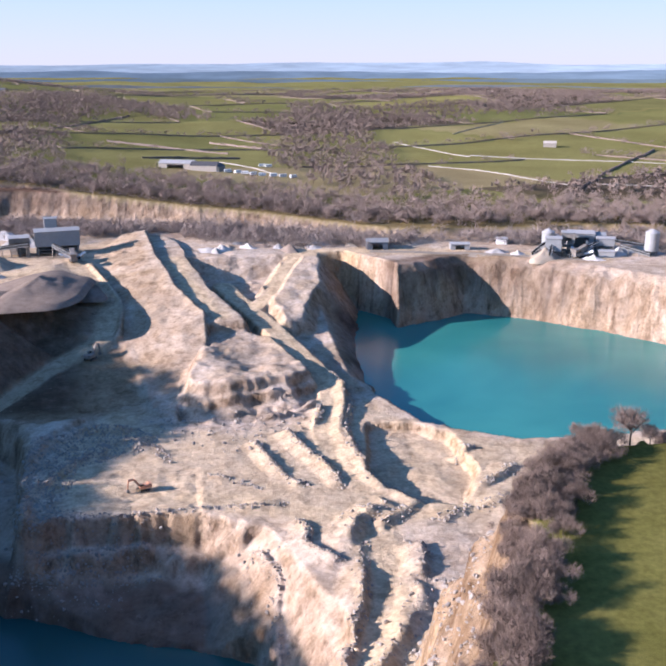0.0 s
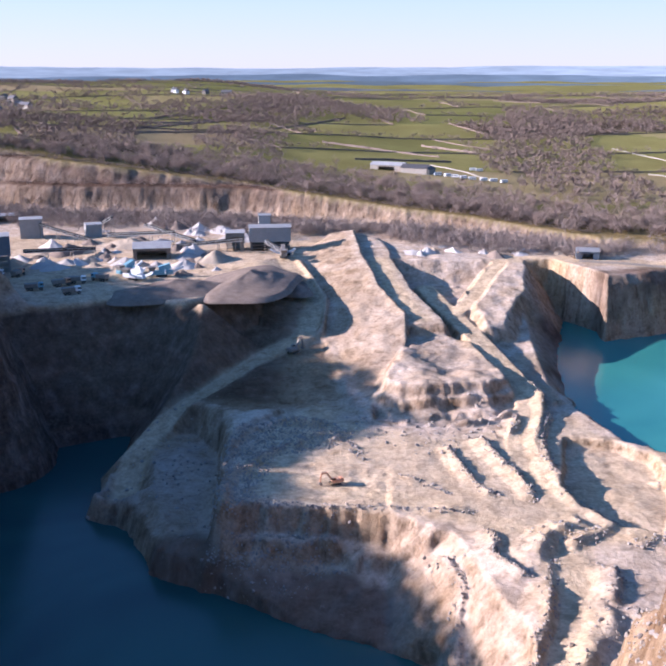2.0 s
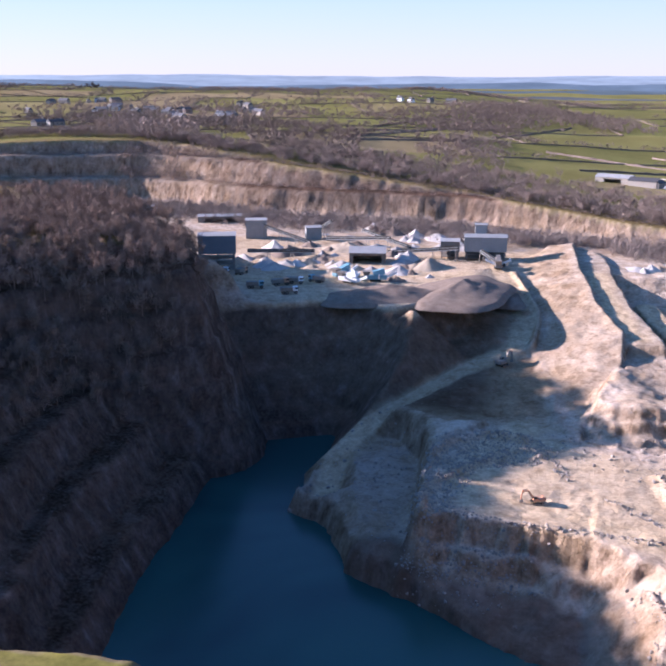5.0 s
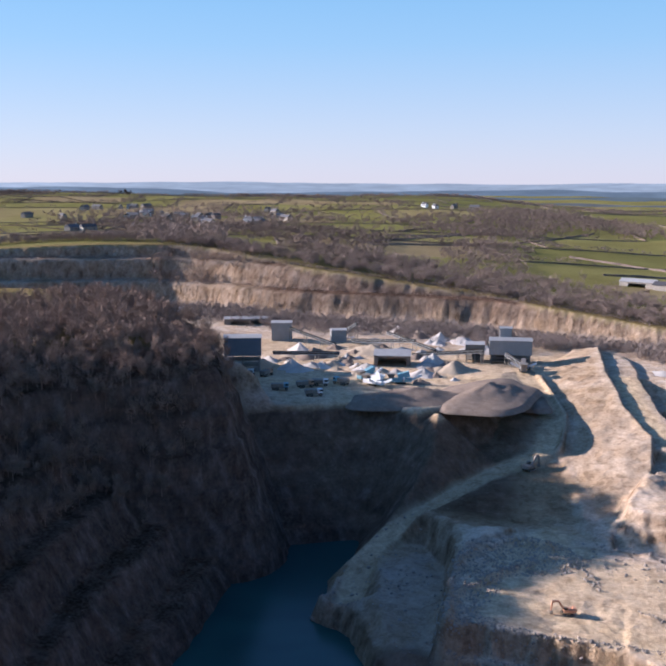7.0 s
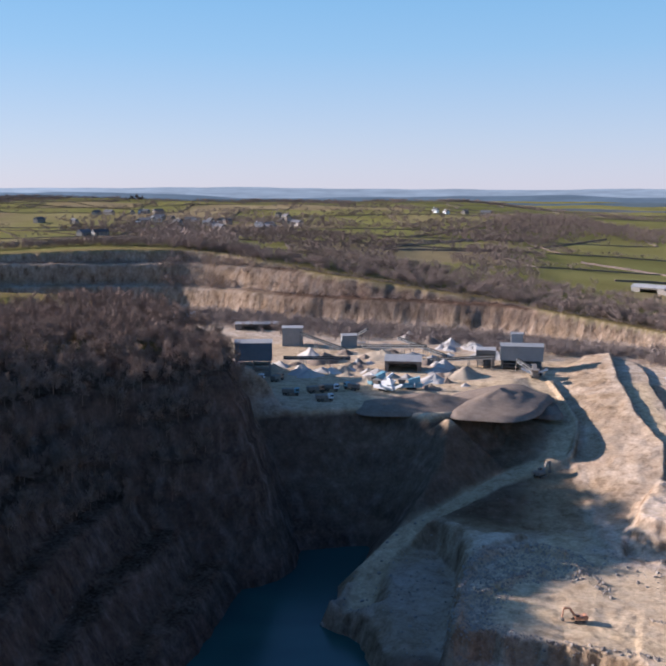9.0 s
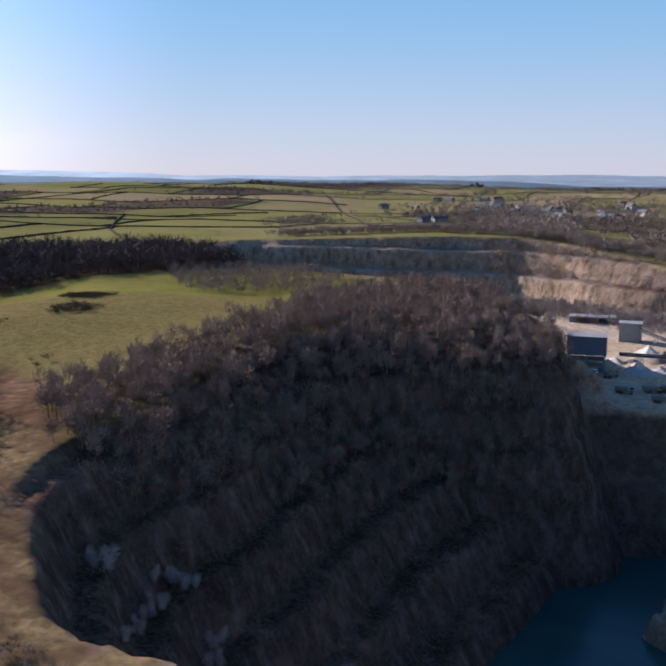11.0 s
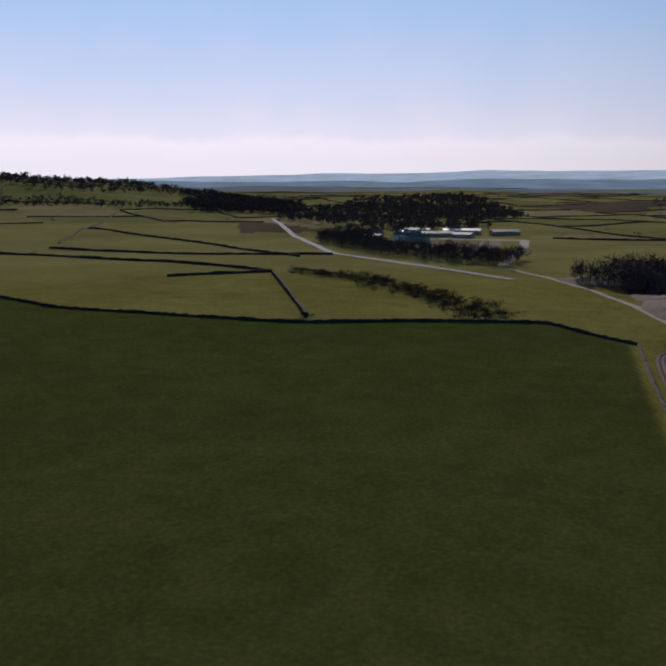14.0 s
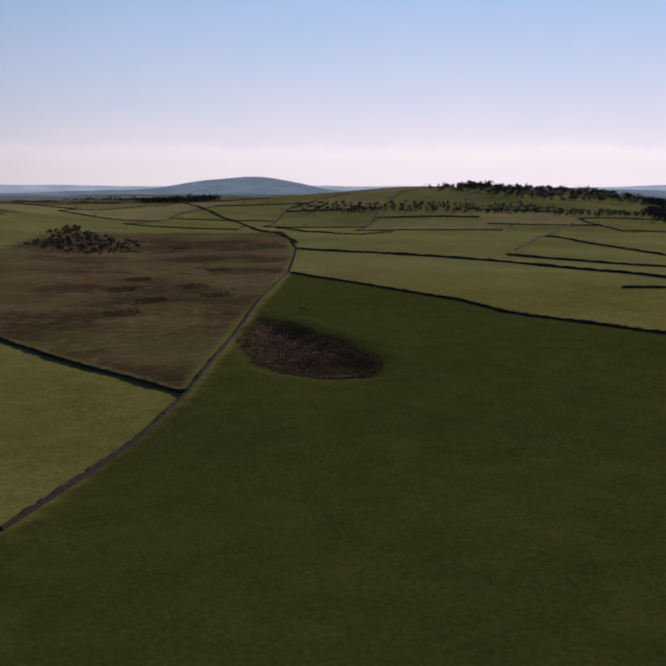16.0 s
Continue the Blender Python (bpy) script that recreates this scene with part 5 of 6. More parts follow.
shed("dark roofed farm building beside a pale shed", 22, 692, -20, 20, 10, 4.5, 2.2, HOUSE, ROOF_SLATE, name="farm_building", category="farm")
shed("small stone farm outbuilding with a slate roof", 31, 690, 60, 10, 7, 4, 1.8, HOUSE, ROOF_SLATE, name="outbuilding", category="farm")
shed("lone stone field barn among pastures", 369, 878, -25, 12, 7, 4, 2.0, HOUSE, HOUSE, name="field_barn", category="barn")
shed("stone farmhouse with pale walls under dark trees", -466, 247, 60, 11, 6, 4, 1.8, HOUSE, ROOF_PALE, name="farmhouse", category="house")
van = make_caravan("white caravan parked in a row on grass")
spots = [(38, 684, 10), (45, 681, 30), (50, 677, -10), (56, 674, 20), (62, 670, 0), (70, 668, 15), (77, 667, 5), (84, 664, 25), (68, 734, 0), (73, 732, 10)]
van.matrix_world = on_ground(*spots[0])
van.scale = (0.8, 0.8, 0.8)
for s in spots[1:]:
    copy_thing(van, on_ground(*s))
kinds = [make_house("grey stone village house with a slate roof", 11, 7, 5, HOUSE, ROOF_SLATE), make_house("long stone village house with a slate roof", 17, 8, 5, HOUSE, ROOF_SLATE), make_house("white rendered village house with a slate roof", 10, 7, 5.5, WHITE, ROOF_SLATE)]
hr = random.Random(5)
places = [(-846 + hr.uniform(-30, 60), 1330 + hr.uniform(-30, 30)) for _ in range(3)] + [(-685 + k * 17 + hr.uniform(-20, 20), 1230 - k * 15 + hr.uniform(-45, 45)) for k in range(16)] + [(-760 + hr.uniform(-90, 330), 1250 + hr.uniform(-130, 110)) for _ in range(16)] + \
         [(-575 + hr.uniform(-12, 12), 850 + hr.uniform(-10, 10)) for _ in range(2)] + [(-300 + hr.uniform(-60, 60), 1500 + hr.uniform(-60, 60)) for _ in range(4)] + \
         [(-900 + k * 14 + hr.uniform(-8, 8), -40 + 12 * k + hr.uniform(-20, 20)) for k in range(7)]
for k, (x, y) in enumerate(places):
    m = on_ground(x, y, hr.uniform(0, 180))
    if k < 3:
        kinds[k].matrix_world = m
    else:
        copy_thing(kinds[hr.choice((0, 0, 1, 2))], m)
lane("yard_works", [(-848, -22), (-866, 0), (-872, 40), (-866, 84), (-858, 116)], 9.0, DUST_ROAD, "pale dusty yard among distant sheds", 0.3, 6)
lane("road_works_entrance", [(-858, 116), (-760, 102), (-660, 80), (-604, 68)], 4.0, DUST_ROAD, "pale track down to a country road", 0.3, 6)
lane("field_bare", [(-775, 0), (-775, 40), (-770, 84)], 52.0, MUD, "bare brown field below distant sheds", 0.2, 6)
for x, y, rz, w in ((-884, 8, 60, 24), (-915, 38, 95, 32), (-948, 64, 85, 38), (-893, 62, 70, 18), (-935, 106, 100, 28), (-868, -26, 75, 20), (-960, 20, 80, 26)):
    shed("grey industrial shed below a wooded slope", x, y, rz, w, 14, 4, 1.6, HOUSE, ROOF_PALE if w == 38 else ROOF_SLATE, name="industrial_shed", category="shed", group="industrial sheds")

# ---- lanes ----
lane("track", [(-92, 30), (-97, 43), (-121, 53.5), (-139, 57), (-215, 71), (-271, 79.5), (-297, 85), (-318, 98)], 2.0, MUD, "rutted pinkish mud farm track beside a wall")
for s in (-0.85, 0.85):
    q, n = strip([(-92, 30), (-97, 43), (-121, 53.5), (-139, 57), (-215, 71), (-271, 79.5), (-297, 85), (-318, 98)], s, 3.0)
    lane("track_rut", (q + n).tolist(), 0.32, DIRT_WET, "dark wet wheel rut in a mud track", 0.17)
lane("road_quarry_lane", [(-318, 98), (-342, 107), (-363, 106), (-415, 104), (-480, 99), (-540, 85), (-581, 69)], 1.8, DUST_ROAD, "pale dusty lane to a quarry entrance")
lane("road_valley", [(-1266, -174), (-881, -96), (-687, -49), (-580, 28), (-525, 65)], 3.0, ASPHALT, "grey country road along a wood", 0.3, 6)
lane("road_cliff_top", [(90, 423), (130, 414), (165, 398), (190, 385)], 3.0, DUST_ROAD, "pale dusty track along the cliff top", 0.10)

# ---- field walls and hedges ----
field_wall([(-98, 41), (-120, 50), (-132, 53.5), (-170, 59), (-242, 70), (-318, 83)], "pale tumbled dry stone wall beside a mud track", 0.75, 0.38, TRACK_STONE, gap=0.9)
for line in ([(-318, 83), (-339, 70), (-360, 58), (-363, 9), (-361, -35), (-370, -83), (-398, -157), (-420, -184), (-493, -342)],
             [(-100, -132), (-130, -143), (-160, -154), (-195, -171), (-305, -236), (-400, -292), (-493, -342), (-692, -471), (-780, -540), (-895, -640)], [(-195, -171), (-209, -227), (-228, -294), (-260, -400)]):
    field_wall(line, "dark dry stone wall along a green field", 1.1, 0.4, gap=2.0)
for line in ([(-692, -471), (-689, -378), (-665, -259), (-600, -136), (-560, -78)], [(-560, -78), (-375, -38)], [(-522, -134), (-560, -78)], [(-724, -282), (-686, -162), (-679, -49)], [(-1580, -464), (-766, -290)],
             [(-955, -331), (-803, -174), (-662, -72)], [(-1007, -719), (-866, -527), (-998, -537)], [(-1969, -2500), (-1565, -1678), (-1494, -1337), (-1051, -811), (-746, -508)], [(-895, -640), (-958, -725)],
             [(-887, 146), (-860, 214), (-859, 264), (-846, 396), (-661, 332)], [(-731, 423), (-800, 602)], [(-1341, 389), (-688, 218)], [(-1698, 723), (-859, 403)], [(-1065, 487), (-1001, 752)], [(-300, 105), (-280, 128), (-262, 128)],
             [(-1492, 852), (-1533, 1179), (-1311, 1287)], [(-2448, 1401), (-2160, 1864)], [(-1018, 813), (-924, 959)], [(-1081, 823), (-760, 560), (-502, 396)], [(-1496, 1555), (-853, 1445)], [(-1096, 1289), (-581, 760), (-471, 784)],
             [(-1355, 1698), (-825, 1423)], [(-787, 984), (-467, 795)]):
    field_wall(line, "dark field wall with scrub along it", 1.6, 0.7, HEDGE, "field_hedge", 6.0, "far field boundaries")
for line in ([(226, 948), (265, 813)], [(208, 747), (239, 709), (271, 609)], [(269, 824), (410, 726)], [(402, 1103), (303, 991)], [(293, 610), (333, 587), (420, 560)], [(35, 760), (60, 720), (77, 668)]):
    field_wall(line, "pale dry stone wall between green fields", 0.8, 0.25, PALE_WALL, "pale_field_wall", 5.0, "pale field walls")
for line in ([(462, 843), (330, 674), (226, 523)], [(-26, 762), (55, 796)], [(35, 933), (93, 876)], [(-196, 1023), (-176, 1153)], [(-241, 814), (-195, 1060)], [(-262, 1023), (-182, 1413)], [(-123, 994), (-54, 1202)], [(-61, 883), (-7, 862), (47, 834)], [(-252, 932), (-149, 1131)], [(-233, 804), (-140, 913)]):
    field_wall(line, "brown winter hedge between fields", 1.6, 0.7, TWIG, "hedge", 6.0, "winter hedges")

# ---- woods ----
def polar_ring(*pairs):
    """Corners given as distance and bearing in degrees to the left of the y axis."""
    return [(-d * math.sin(radians(a)), d * math.cos(radians(a))) for d, a in zip(pairs[::2], pairs[1::2])]


WALL_TOP = [(-545, 580), (-435, 648), (-340, 646), (-216, 612), (-98, 592), (-26, 558), (45, 527), (107, 486), (200, 474), (300, 440)]
x, y = line_points(WALL_TOP, 0.75, 8, 1)
wood("woodland_rim", x, y, "bare brown trees along the quarry rim", 8.5, 1, 100, None, 0.05, 0.5, 0.3, 0.014)
WALL_FOOT = [(-300, 560), (-250, 556), (-200, 535), (-130, 532), (-60, 512), (-10, 498), (45, 474), (107, 440), (170, 436), (240, 432), (300, 400)]
x, y = line_points(WALL_FOOT, 0.34, 10, 2)
x, y = np.concatenate([x, x[::2] * 0.97 + 6]), np.concatenate([y - 4, y[::2] - 24])
keep = (outside(x, y, BLOCK) > 8) & (outside(x, y, LAKE) > 42) & ~((np.abs(x - 190) < 36) & (np.abs(y - 404) < 22))
wood("woodland_foot", x[keep], y[keep], "grey brown scrub trees below the rock face", 7.0, 2, 52, TWIG_PALE, 0.05, 0.45, 0.3, 0.018)
LEDGE = [(-515, 519), (-328, 598), (-213, 561), (-96, 556), (-26, 532), (45, 501), (107, 460)]
for k, (out_, tall) in enumerate(((14, 2.4), (27, 2.6))):
    x, y = line_points([(px, py + out_) for px, py in LEDGE], 0.8, 1.8, 140 + k)
    wood("scrub_ledge", x, y, "brown scrub along a ledge of the rock face", tall, 140 + k, 26, None, 0.0, 0.8, 0.2, 0.04)
x, y = line_points([(-240, 680), (-110, 640), (0, 600), (70, 560), (130, 520), (210, 505), (320, 470)], 0.5, 22, 3)
wood("woodland_beyond", x, y, "bare brown trees behind the quarry rim", 8.0, 3, 90, None, 0.05, 0.5, 0.3, 0.014)
for k, (ring, gap, tall, lab) in enumerate((
        ([(-350, 600), (-340, 640), (-285, 640), (-262, 612), (-270, 592)], 5.4, 10, "dense brown clump of trees on the quarry rim"),
        ([(118, 1104), (197, 1468), (262, 1248), (213, 930), (178, 640), (190, 534), (135, 585), (103, 632), (82, 708)], 11, 10, "bare brown valley woodland"),
        ([(-204, 1071), (-196, 1476), (-100, 1469), (7, 1279), (16, 1077), (-72, 1206), (-164, 1003)], 12, 10, "bare brown woodland on a far slope"),
        ([(-134, 660), (-172, 895), (-128, 943), (-93, 749), (-60, 620)], 11, 9, "bare brown trees beyond the quarry"),
        ([(-257, 1396), (-164, 1663), (4, 1302), (45, 1142), (-41, 1235), (-166, 1212)], 13, 10, "bare brown woodland on a far slope"),
        ([(-488, 847), (-471, 888), (-381, 804), (-290, 660), (-366, 634)], 9, 12, "dense bare wood on the quarry rim"),
        (PLANTATION, 6, 16, "dark bare plantation in a hollow"),
        ([(-940, 462), (-1022, 537), (-652, 370), (-659, 335)], 10, 11, "dark clump of trees in fields"),
        ([(-1269, -162), (-1879, -82), (-2227, 166), (-1461, 185), (-989, 92), (-883, -39)], 17, 14, "dark wood round distant sheds"),
        ([(-900, -78), (-800, -68), (-690, -18), (-615, 36), (-596, 74), (-650, 92), (-690, 50), (-740, 0), (-830, -25), (-900, -40)], 6, 12, "dark belt of trees along a road"),
        ([(-1640, -810), (-1591, -622), (-1743, -401), (-2442, -730), (-2713, -1009)], 22, 14, "dark wooded ridge"),
        ([(-556, -681), (-734, -817), (-626, -593), (-525, -565)], 11, 7, "dark thicket on rough pasture"),
        ([(-1745, -2038), (-2181, -2040), (-1764, -1439)], 34, 14, "dark wooded skyline"),
        (TRACK_WOOD, 4.2, 9.0, "dense bare wood beside a mud track"),
        ([(-860, 1180), (-700, 1420), (-380, 1290), (-380, 1020), (-520, 900)], 16, 9, "scattered bare trees round a village"),
        ([(-330, 1180), (-280, 1330), (-60, 1200), (-120, 1020), (-240, 1040)], 12, 9, "bare brown trees among far fields"),
        ([(-420, 820), (-360, 960), (-230, 900), (-180, 760), (-290, 700)], 10, 9, "bare brown trees above the rock face"),
        ([(120, 1240), (420, 1420), (560, 1180), (330, 1120), (200, 1100)], 13, 9, "bare brown wood on a far slope"),
        ([(-546, 1226), (-571, 1984), (-186, 1133), (-82, 756), (-163, 773), (-310, 944)], 26, 8, "scattered bare brown trees between valley fields"),
        (polar_ring(1600, 101, 1640, 124, 1500, 124, 1480, 101), 14, 8, "dark belt of trees below a hill"),
        (polar_ring(1800, 96, 1900, 103, 1400, 103, 1350, 96), 11, 13, "dark wood in a valley"),
        (polar_ring(2060, 112.2, 2060, 114, 2030, 114, 2030, 112.2), 12, 17, "clump of tall trees on a skyline"),
        (polar_ring(2170, 43.2, 2170, 45, 2130, 45, 2130, 43.2), 14, 16, "round clump of trees on a skyline"),
        (polar_ring(2170, 30.8, 2170, 32, 2130, 32, 2130, 30.8), 14, 14, "round clump of trees on a skyline"),
        (polar_ring(2000, 130, 2000, 134, 1850, 134, 1850, 128), 12, 14, "dark skyline copse"),
        (polar_ring(740, 60.5, 740, 63.5, 690, 63.5, 690, 60.5), 6, 15, "dark round copse in green fields"),
        ([(-420, 350), (-330, 290), (-300, 318), (-300, 380), (-380, 410)], 6, 7, "bare scrub trees behind a grassy knoll"))):
    x, y = inside_points(ring, gap, 20 + k)
    dim = "dark" in lab or "skyline" in lab
    wood("woodland", x, y, lab, tall, 30 + k, 30 if dim and gap > 7 else 60 if dim else 110 if gap < 5 else 60 if gap < 8 else 42, TWIG_DARK if dim else THICKET if ring is TRACK_WOOD else None, 0.05 if dim else 0.1, 0.42, 0.3, 0.009 if gap < 5 else 0.014 if gap < 8 else 0.07 if dim else 0.034)
x, y = inside_points(CREST, 4.6, 61)
wood("woodland_crest", x, y, "bare brown thicket along the cliff crest", 8.5, 61, 190, TWIG_LIT, 0.2, 0.34, 0.3, 0.0085)
FACE = [(-137, 278), (-172, 228), (-176, 172), (-164, 121), (-145, 96), (-125, 89), (-108, 101), (-121, 145), (-125, 193), (-130, 251)]
x, y = inside_points(FACE, 4.8, 62)
high = ground_z(x, y) > -20
wood("woodland_face", x[high], y[high], "low bare scrub clinging to a quarry face", 4.0, 62, 90, TWIG_LIT, 0.05, 0.5, 0.3, 0.011)
COURSES = boundaries()


def far_boundaries(name, courses, tall, half, material, label, category):
    """Every course as a low ridge with a rounded top, all joined."""
    verts, faces_, k = [], [], 0
    for q in courses:
        d = np.gradient(q, axis=1)
        d = d / np.hypot(d[0], d[1])
        n = np.stack([-d[1], d[0]]) * half
        z = ground_z(q[0], q[1])
        top = tall * (0.8 + 0.4 * lump(q[0] * 3, q[1] * 3, 20.0, 2))
        m = q.shape[1]
        for side, lift in ((-1.2, -0.4 + 0 * top), (-0.7, top), (0.7, top), (1.2, -0.4 + 0 * top)):
            verts.append(np.column_stack([q[0] + n[0] * side, q[1] + n[1] * side, z + lift]))
        faces_ += [(k + s * m + i, k + s * m + i + 1, k + (s + 1) * m + i + 1, k + (s + 1) * m + i) for s in range(3) for i in range(m - 1)]
        k += 4 * m
    me = bpy.data.meshes.new(name)
    me.from_pydata(np.concatenate(verts).tolist(), [], faces_)
    me.materials.append(material)
    return tagged(new(name, me), label, category, kind="stuff")


def bearing(x, y):
    return np.degrees(np.arctan2(-x, y))


green = [q for q in COURSES if bearing(q[0], q[1]).mean() < 42]
stony = [q for q in COURSES if bearing(q[0], q[1]).mean() >= 42]
far_boundaries("field_hedges", green, 1.1, 0.6, TWIG, "dark winter hedges between far fields", "hedges")
far_boundaries("field_walls", stony, 1.4, 0.8, DRYSTONE, "dark dry stone walls between far fields", "walls")
r = np.random.default_rng(77)
for name, courses, share, tall, lab in (("woodland_hedgerow", green, 1.0, 8.0, "bare brown hedgerow trees between fields"), ("woodland_far", stony, 0.16, 8.0, "scattered dark trees along far field walls")):
    pts = np.concatenate(courses, axis=1)
    pts = np.concatenate([pts, pts[:, ::2] + 6, pts[:, 1::2] - 5, pts + 11, pts[:, ::2] - 13], axis=1) if share == 1.0 else pts
    clump_ = lump(pts[0], pts[1], 120.0, 4)
    pts = pts[:, r.random(pts.shape[1]) < share * (0.2 + 1.8 * clump_ ** 2)]
    pts = pts + r.normal(0, 7.0, pts.shape)
    wood(name, pts[0], pts[1], lab, tall, 78, 34, None, 0.05, 0.55, 0.3, 0.03)
a, d = np.radians(r.uniform(-34, 75, 60000)), np.sqrt(r.uniform(600 ** 2, 2500 ** 2, 60000))
x, y = -d * np.sin(a), d * np.cos(a)
keep = open_country(x, y) & fields(x, y)[1] & (r.random(len(x)) < np.where(np.degrees(a) < 30, 0.9, 0.35))
wood("woodland_copse", x[keep], y[keep], "bare brown copses among far fields", 9.0, 80, 18, None, 0.1, 0.45, 0.3, 0.065)
for k, (x, y, rr_, hh_) in enumerate(((-398, 122, 22, 6), (-432, 128, 26, 7), (-376, 122, 14, 4), (-520, 112, 20, 5))):
    stockpile("brown grassed bank of earth beside a lane", x, y, rr_, hh_ * 0.7, MUD, 1.6, 20 * k, 90 + k)
near_kinds = [make_tree(k, 4.4, 2.5, "bare brown hawthorn tree in a cliff-top hedge", HAWTHORN, 1700, thin=0.45) for k in range(4)]
r = random.Random(3)
n_near = 0
for k in range(150):
    u = r.random()
    px, py = np.interp(u, [0, 0.35, 0.7, 1], [30, 42, 51, 64]), np.interp(u, [0, 0.35, 0.7, 1], [76, 99, 117, 131])
    m = on_ground(px + r.uniform(-4.5, 5.5) * (0.7 + 0.5 * u), py + r.uniform(-3, 1.5), r.uniform(0, 360), 0.4) @ Matrix.Scale(r.uniform(0.55, 1.1), 4)
    if n_near < 4:
        near_kinds[n_near].matrix_world = m
    else:
        copy_thing(near_kinds[k % 4], Matrix.LocRotScale(m.translation, m.to_quaternion(), None)).scale = m.to_scale()
    n_near += 1
for x, y, s in ((71, 128, 1.5), (74, 127, 0.9), (78, 130, 1.1), (69, 131, 0.7), (64, 132, 0.85)):
    copy_thing(near_kinds[1], on_ground(x, y, 40 * x, 0.2)).scale = (s,) * 3
pit_bush = make_tree(21, 6.0, 2.2, "pale bare birch growing on a quarry ledge", BIRCH, 900, "birch_tree", 0.38)
spots = [(-131, 92), (-118, 86), (-130, 101), (-138, 114), (-134, 115), (-129, 117), (-139, 110), (-127, 96), (-132, 105), (-124, 112)]
pit_bush.matrix_world = on_ground(*spots[0], 0, 0.3)
for k, (x, y) in enumerate(spots[1:]):
    copy_thing(pit_bush, on_ground(x, y, k * 50, 0.3)).scale = (0.6 + 0.08 * (k % 5),) * 3
bush = make_tree(31, 2.2, 2.0, "low dark gorse bush on rough grass", HEDGE, 260, "bush")
spots = [(-303, 174), (-306, 178), (-315, 214), (-320, 217), (-312, 210), (-247, 157), (-250, 153), (-242, 150), (-375, -40), (-372, -36), (-151, 70), (-146, 66), (-98, 50), (-94, 54), (-100, 56), (-160, 84), (-228, 122), (-232, 126), (-395, -311), (-398, -345), (-347, -234), (-300, -190), (-270, -151), (-237, -153)]
bush.matrix_world = on_ground(*spots[0], 0, 0.2)
for k, (x, y) in enumerate(spots[1:]):
    copy_thing(bush, on_ground(x, y, 37 * k, 0.2)).scale = (0.7 + 0.12 * (k % 5),) * 3
for k, ring in enumerate(([(-318, 205), (-306, 196), (-296, 206), (-306, 220), (-316, 216)], [(-352, 236), (-340, 224), (-326, 232), (-336, 250), (-350, 248)])):
    x, y = inside_points(ring, 1.8, 120 + k)
    wood("gorse_mound", x, y, "dark mound of gorse on a grassy knoll", 2.2, 120 + k, 40, HEDGE, 0.0, 0.9, 0.2, 0.04)
x, y = line_points([(-562, -60), (-520, -23), (-441, 18), (-369, 38)], 0.6, 7, 91)
wood("gorse_scrub", x, y, "dark gorse scrub on rough pasture", 3.6, 91, 60, HEDGE, 0.0, 0.9, 0.2, 0.03)
x, y = inside_points(FERNS, 1.6, 92)
wood("bracken", x, y, "dark dead bracken in a field hollow", 1.3, 92, 20, HEDGE, 0.0, 1.0, 0.2, 0.05)
for k, (cx, cy) in enumerate(((-415, -401), (-490, -398), (-402, -343), (-375, -305), (-372, -370), (-642, -565), (-590, -579), (-340, -320), (-300, -300))):
    x, y = inside_points([(cx - 14, cy - 7), (cx + 2, cy - 11), (cx + 15, cy + 5), (cx - 2, cy + 10)], 2.4, 100 + k)
    wood("heath_tussocks", x, y, "dark heathery hump on rough moor", 1.3, 100 + k, 40, HEDGE, 0.0, 1.1, 0.2, 0.05)
x, y = inside_points([(-120, 60), (-60, 62), (-92, 46), (-110, 50)], 3.2, 93)
wood("bramble", x, y, "brown bramble scrub beside a mud track", 2.2, 93, 70, TWIG, 0.0, 0.8)


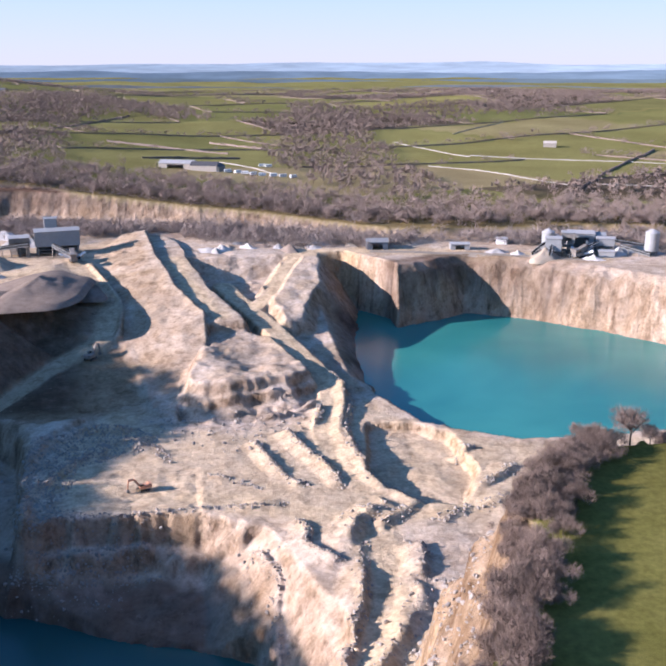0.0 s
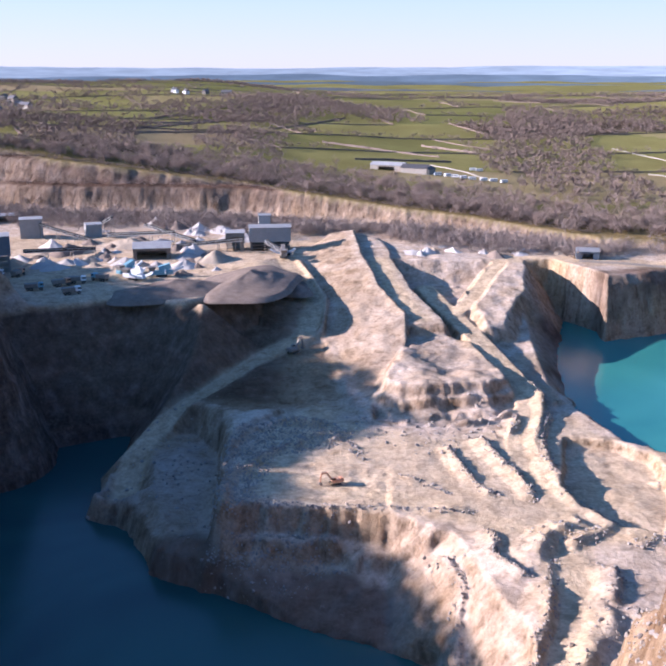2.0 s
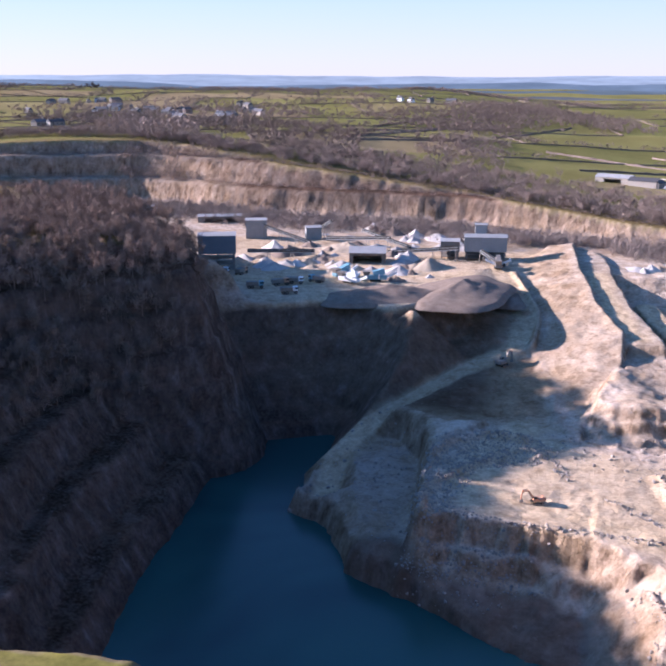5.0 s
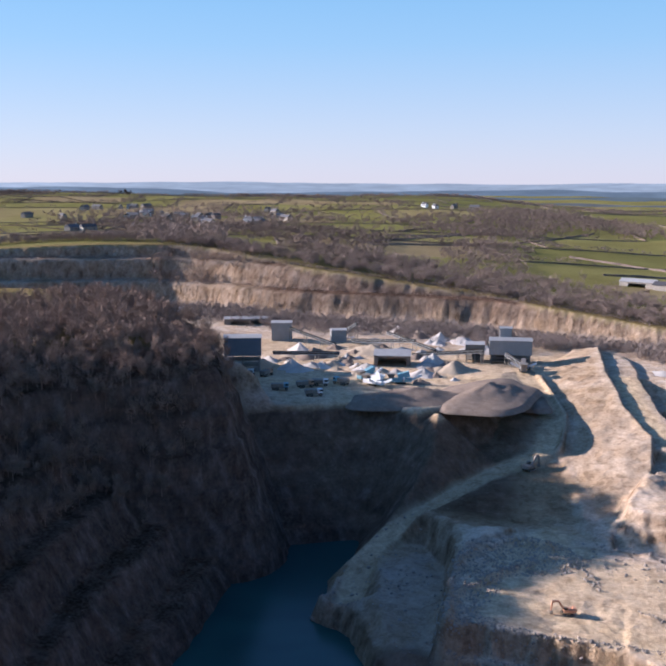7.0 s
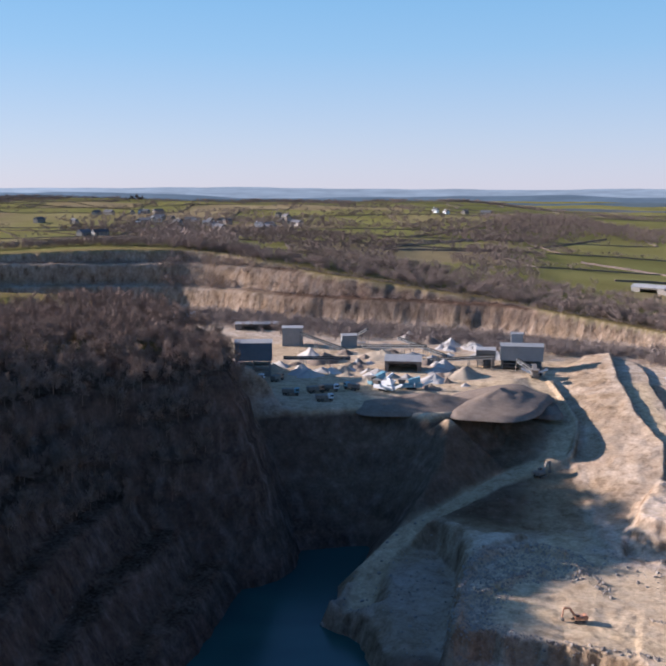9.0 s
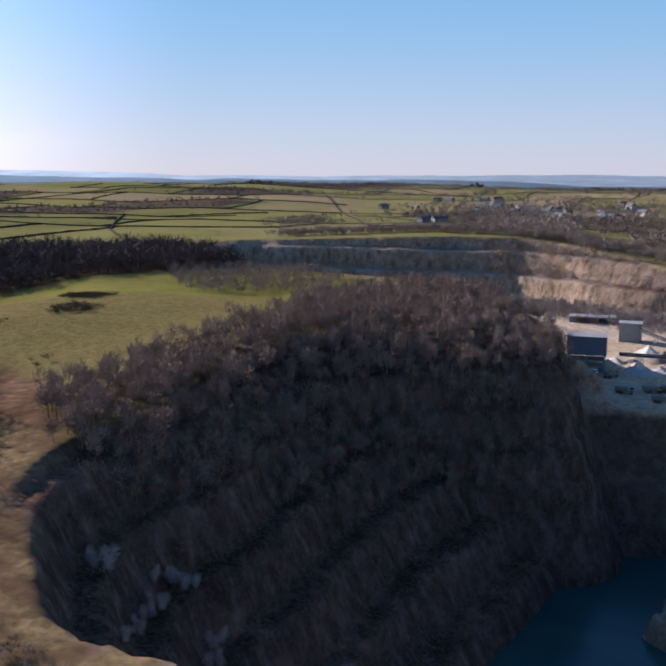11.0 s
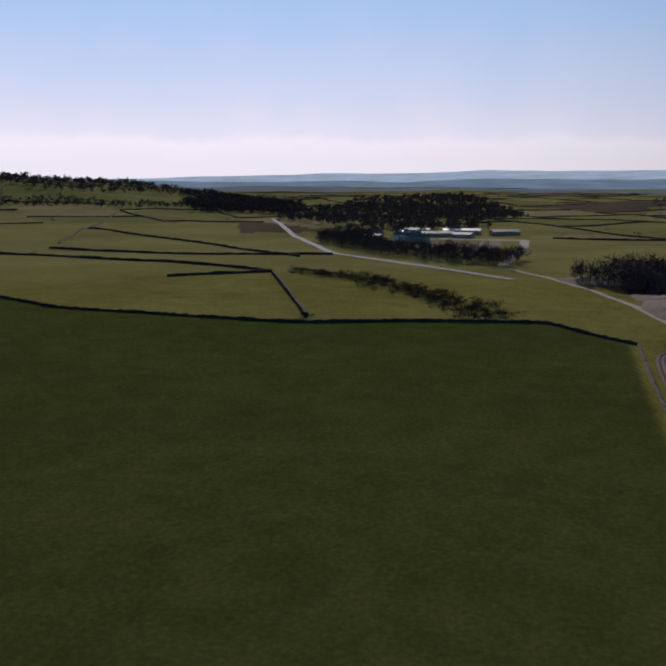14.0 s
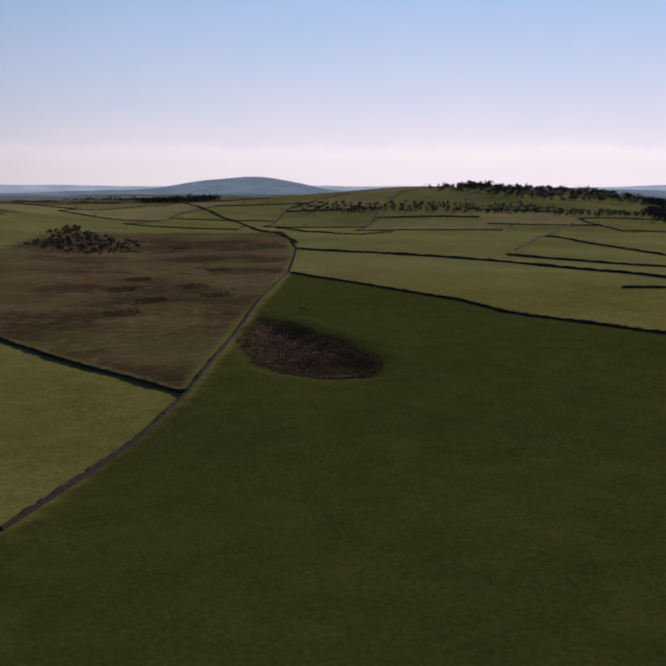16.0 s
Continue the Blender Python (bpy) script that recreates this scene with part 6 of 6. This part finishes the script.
# ---- loose rock ----
def rocks(name, xs, ys, sizes, label, seed):
    """Loose angular stones, joined."""
    r = np.random.default_rng(seed)
    t = (1 + 5 ** 0.5) / 2
    v = np.array([(-1, t, 0), (1, t, 0), (-1, -t, 0), (1, -t, 0), (0, -1, t), (0, 1, t), (0, -1, -t), (0, 1, -t), (t, 0, -1), (t, 0, 1), (-t, 0, -1), (-t, 0, 1)], float) / 1.9
    f = np.array([(0, 11, 5), (0, 5, 1), (0, 1, 7), (0, 7, 10), (0, 10, 11), (1, 5, 9), (5, 11, 4), (11, 10, 2), (10, 7, 6), (7, 1, 8), (3, 9, 4), (3, 4, 2), (3, 2, 6), (3, 6, 8), (3, 8, 9), (4, 9, 5), (2, 4, 11), (6, 2, 10), (8, 6, 7), (9, 8, 1)])
    zs = ground_z(xs, ys)
    out = []
    for x, y, z, s in zip(xs, ys, zs, sizes):
        w = v * r.uniform(0.6, 1.25, (12, 1)) * r.uniform(0.6, 1.2, 3) * s
        a = r.uniform(0, 6.3)
        w = w @ np.array([[math.cos(a), math.sin(a), 0], [-math.sin(a), math.cos(a), 0], [0, 0, 1]])
        out.append((w + [x, y, z + s * 0.15])[f])
    return tagged(new(name, tri_mesh(name, np.concatenate(out), RUBBLE)), label, "rocks", kind="stuff")


r = np.random.default_rng(8)
bx, by = [], []
for tall, half, line in BERMS:
    x, y = line_points(line, 0.22, half * 0.5, int(tall * 100))
    bx.append(x)
    by.append(y)
bx, by = np.concatenate(bx), np.concatenate(by)
rocks("rubble_berm", bx, by, 0.15 + 0.5 * r.random(len(bx)) ** 3, "loose limestone blocks along the tracks", 1)
x, y = inside_points([(36, 142), (52, 163), (80, 162), (60, 136), (48, 120), (38, 100), (30, 84), (18, 104)], 1.1, 94)
low = ground_z(x, y) < -14
x, y = x[low], y[low]
rocks("rubble_slope", x, y, 0.14 + 0.6 * r.random(len(x)) ** 3, "scattered limestone blocks on a quarry slope", 2)
x, y = inside_points([(-14, 276), (0, 252), (15, 247), (34, 262), (42, 275), (30, 290), (5, 285)], 2.2, 95)
rocks("rubble_face", x, y, 0.14 + 0.8 * r.random(len(x)) ** 5, "broken limestone blocks on a rock face", 3)
x, y = inside_points([(-46, 200), (-12, 196), (14, 180), (26, 195), (-10, 214), (-44, 222)], 1.5, 96)
low = rough(x, y, 14, 3, 3) > -0.1
x, y = x[low], y[low]
rocks("rubble_edge", x, y, 0.12 + 0.5 * r.random(len(x)) ** 5, "fallen limestone blocks on a bench edge", 4)
x, y = inside_points([(-46, 262), (-20, 276), (-8, 264), (-14, 252), (-30, 246), (-34, 220), (-12, 214), (-10, 204), (-44, 206), (-48, 240)], 0.8, 99)
rocks("rubble_rim", x, y, 0.14 + 0.5 * r.random(len(x)) ** 3, "grey broken limestone round the working floor", 6)
x, y = inside_points([(-90, 240), (-70, 230), (-46, 206), (-44, 258), (-70, 300), (-84, 268)], 2.8, 97)
rocks("rubble_floor", x, y, 0.14 + 0.6 * r.random(len(x)) ** 3, "scattered stones on a shaded quarry floor", 5)
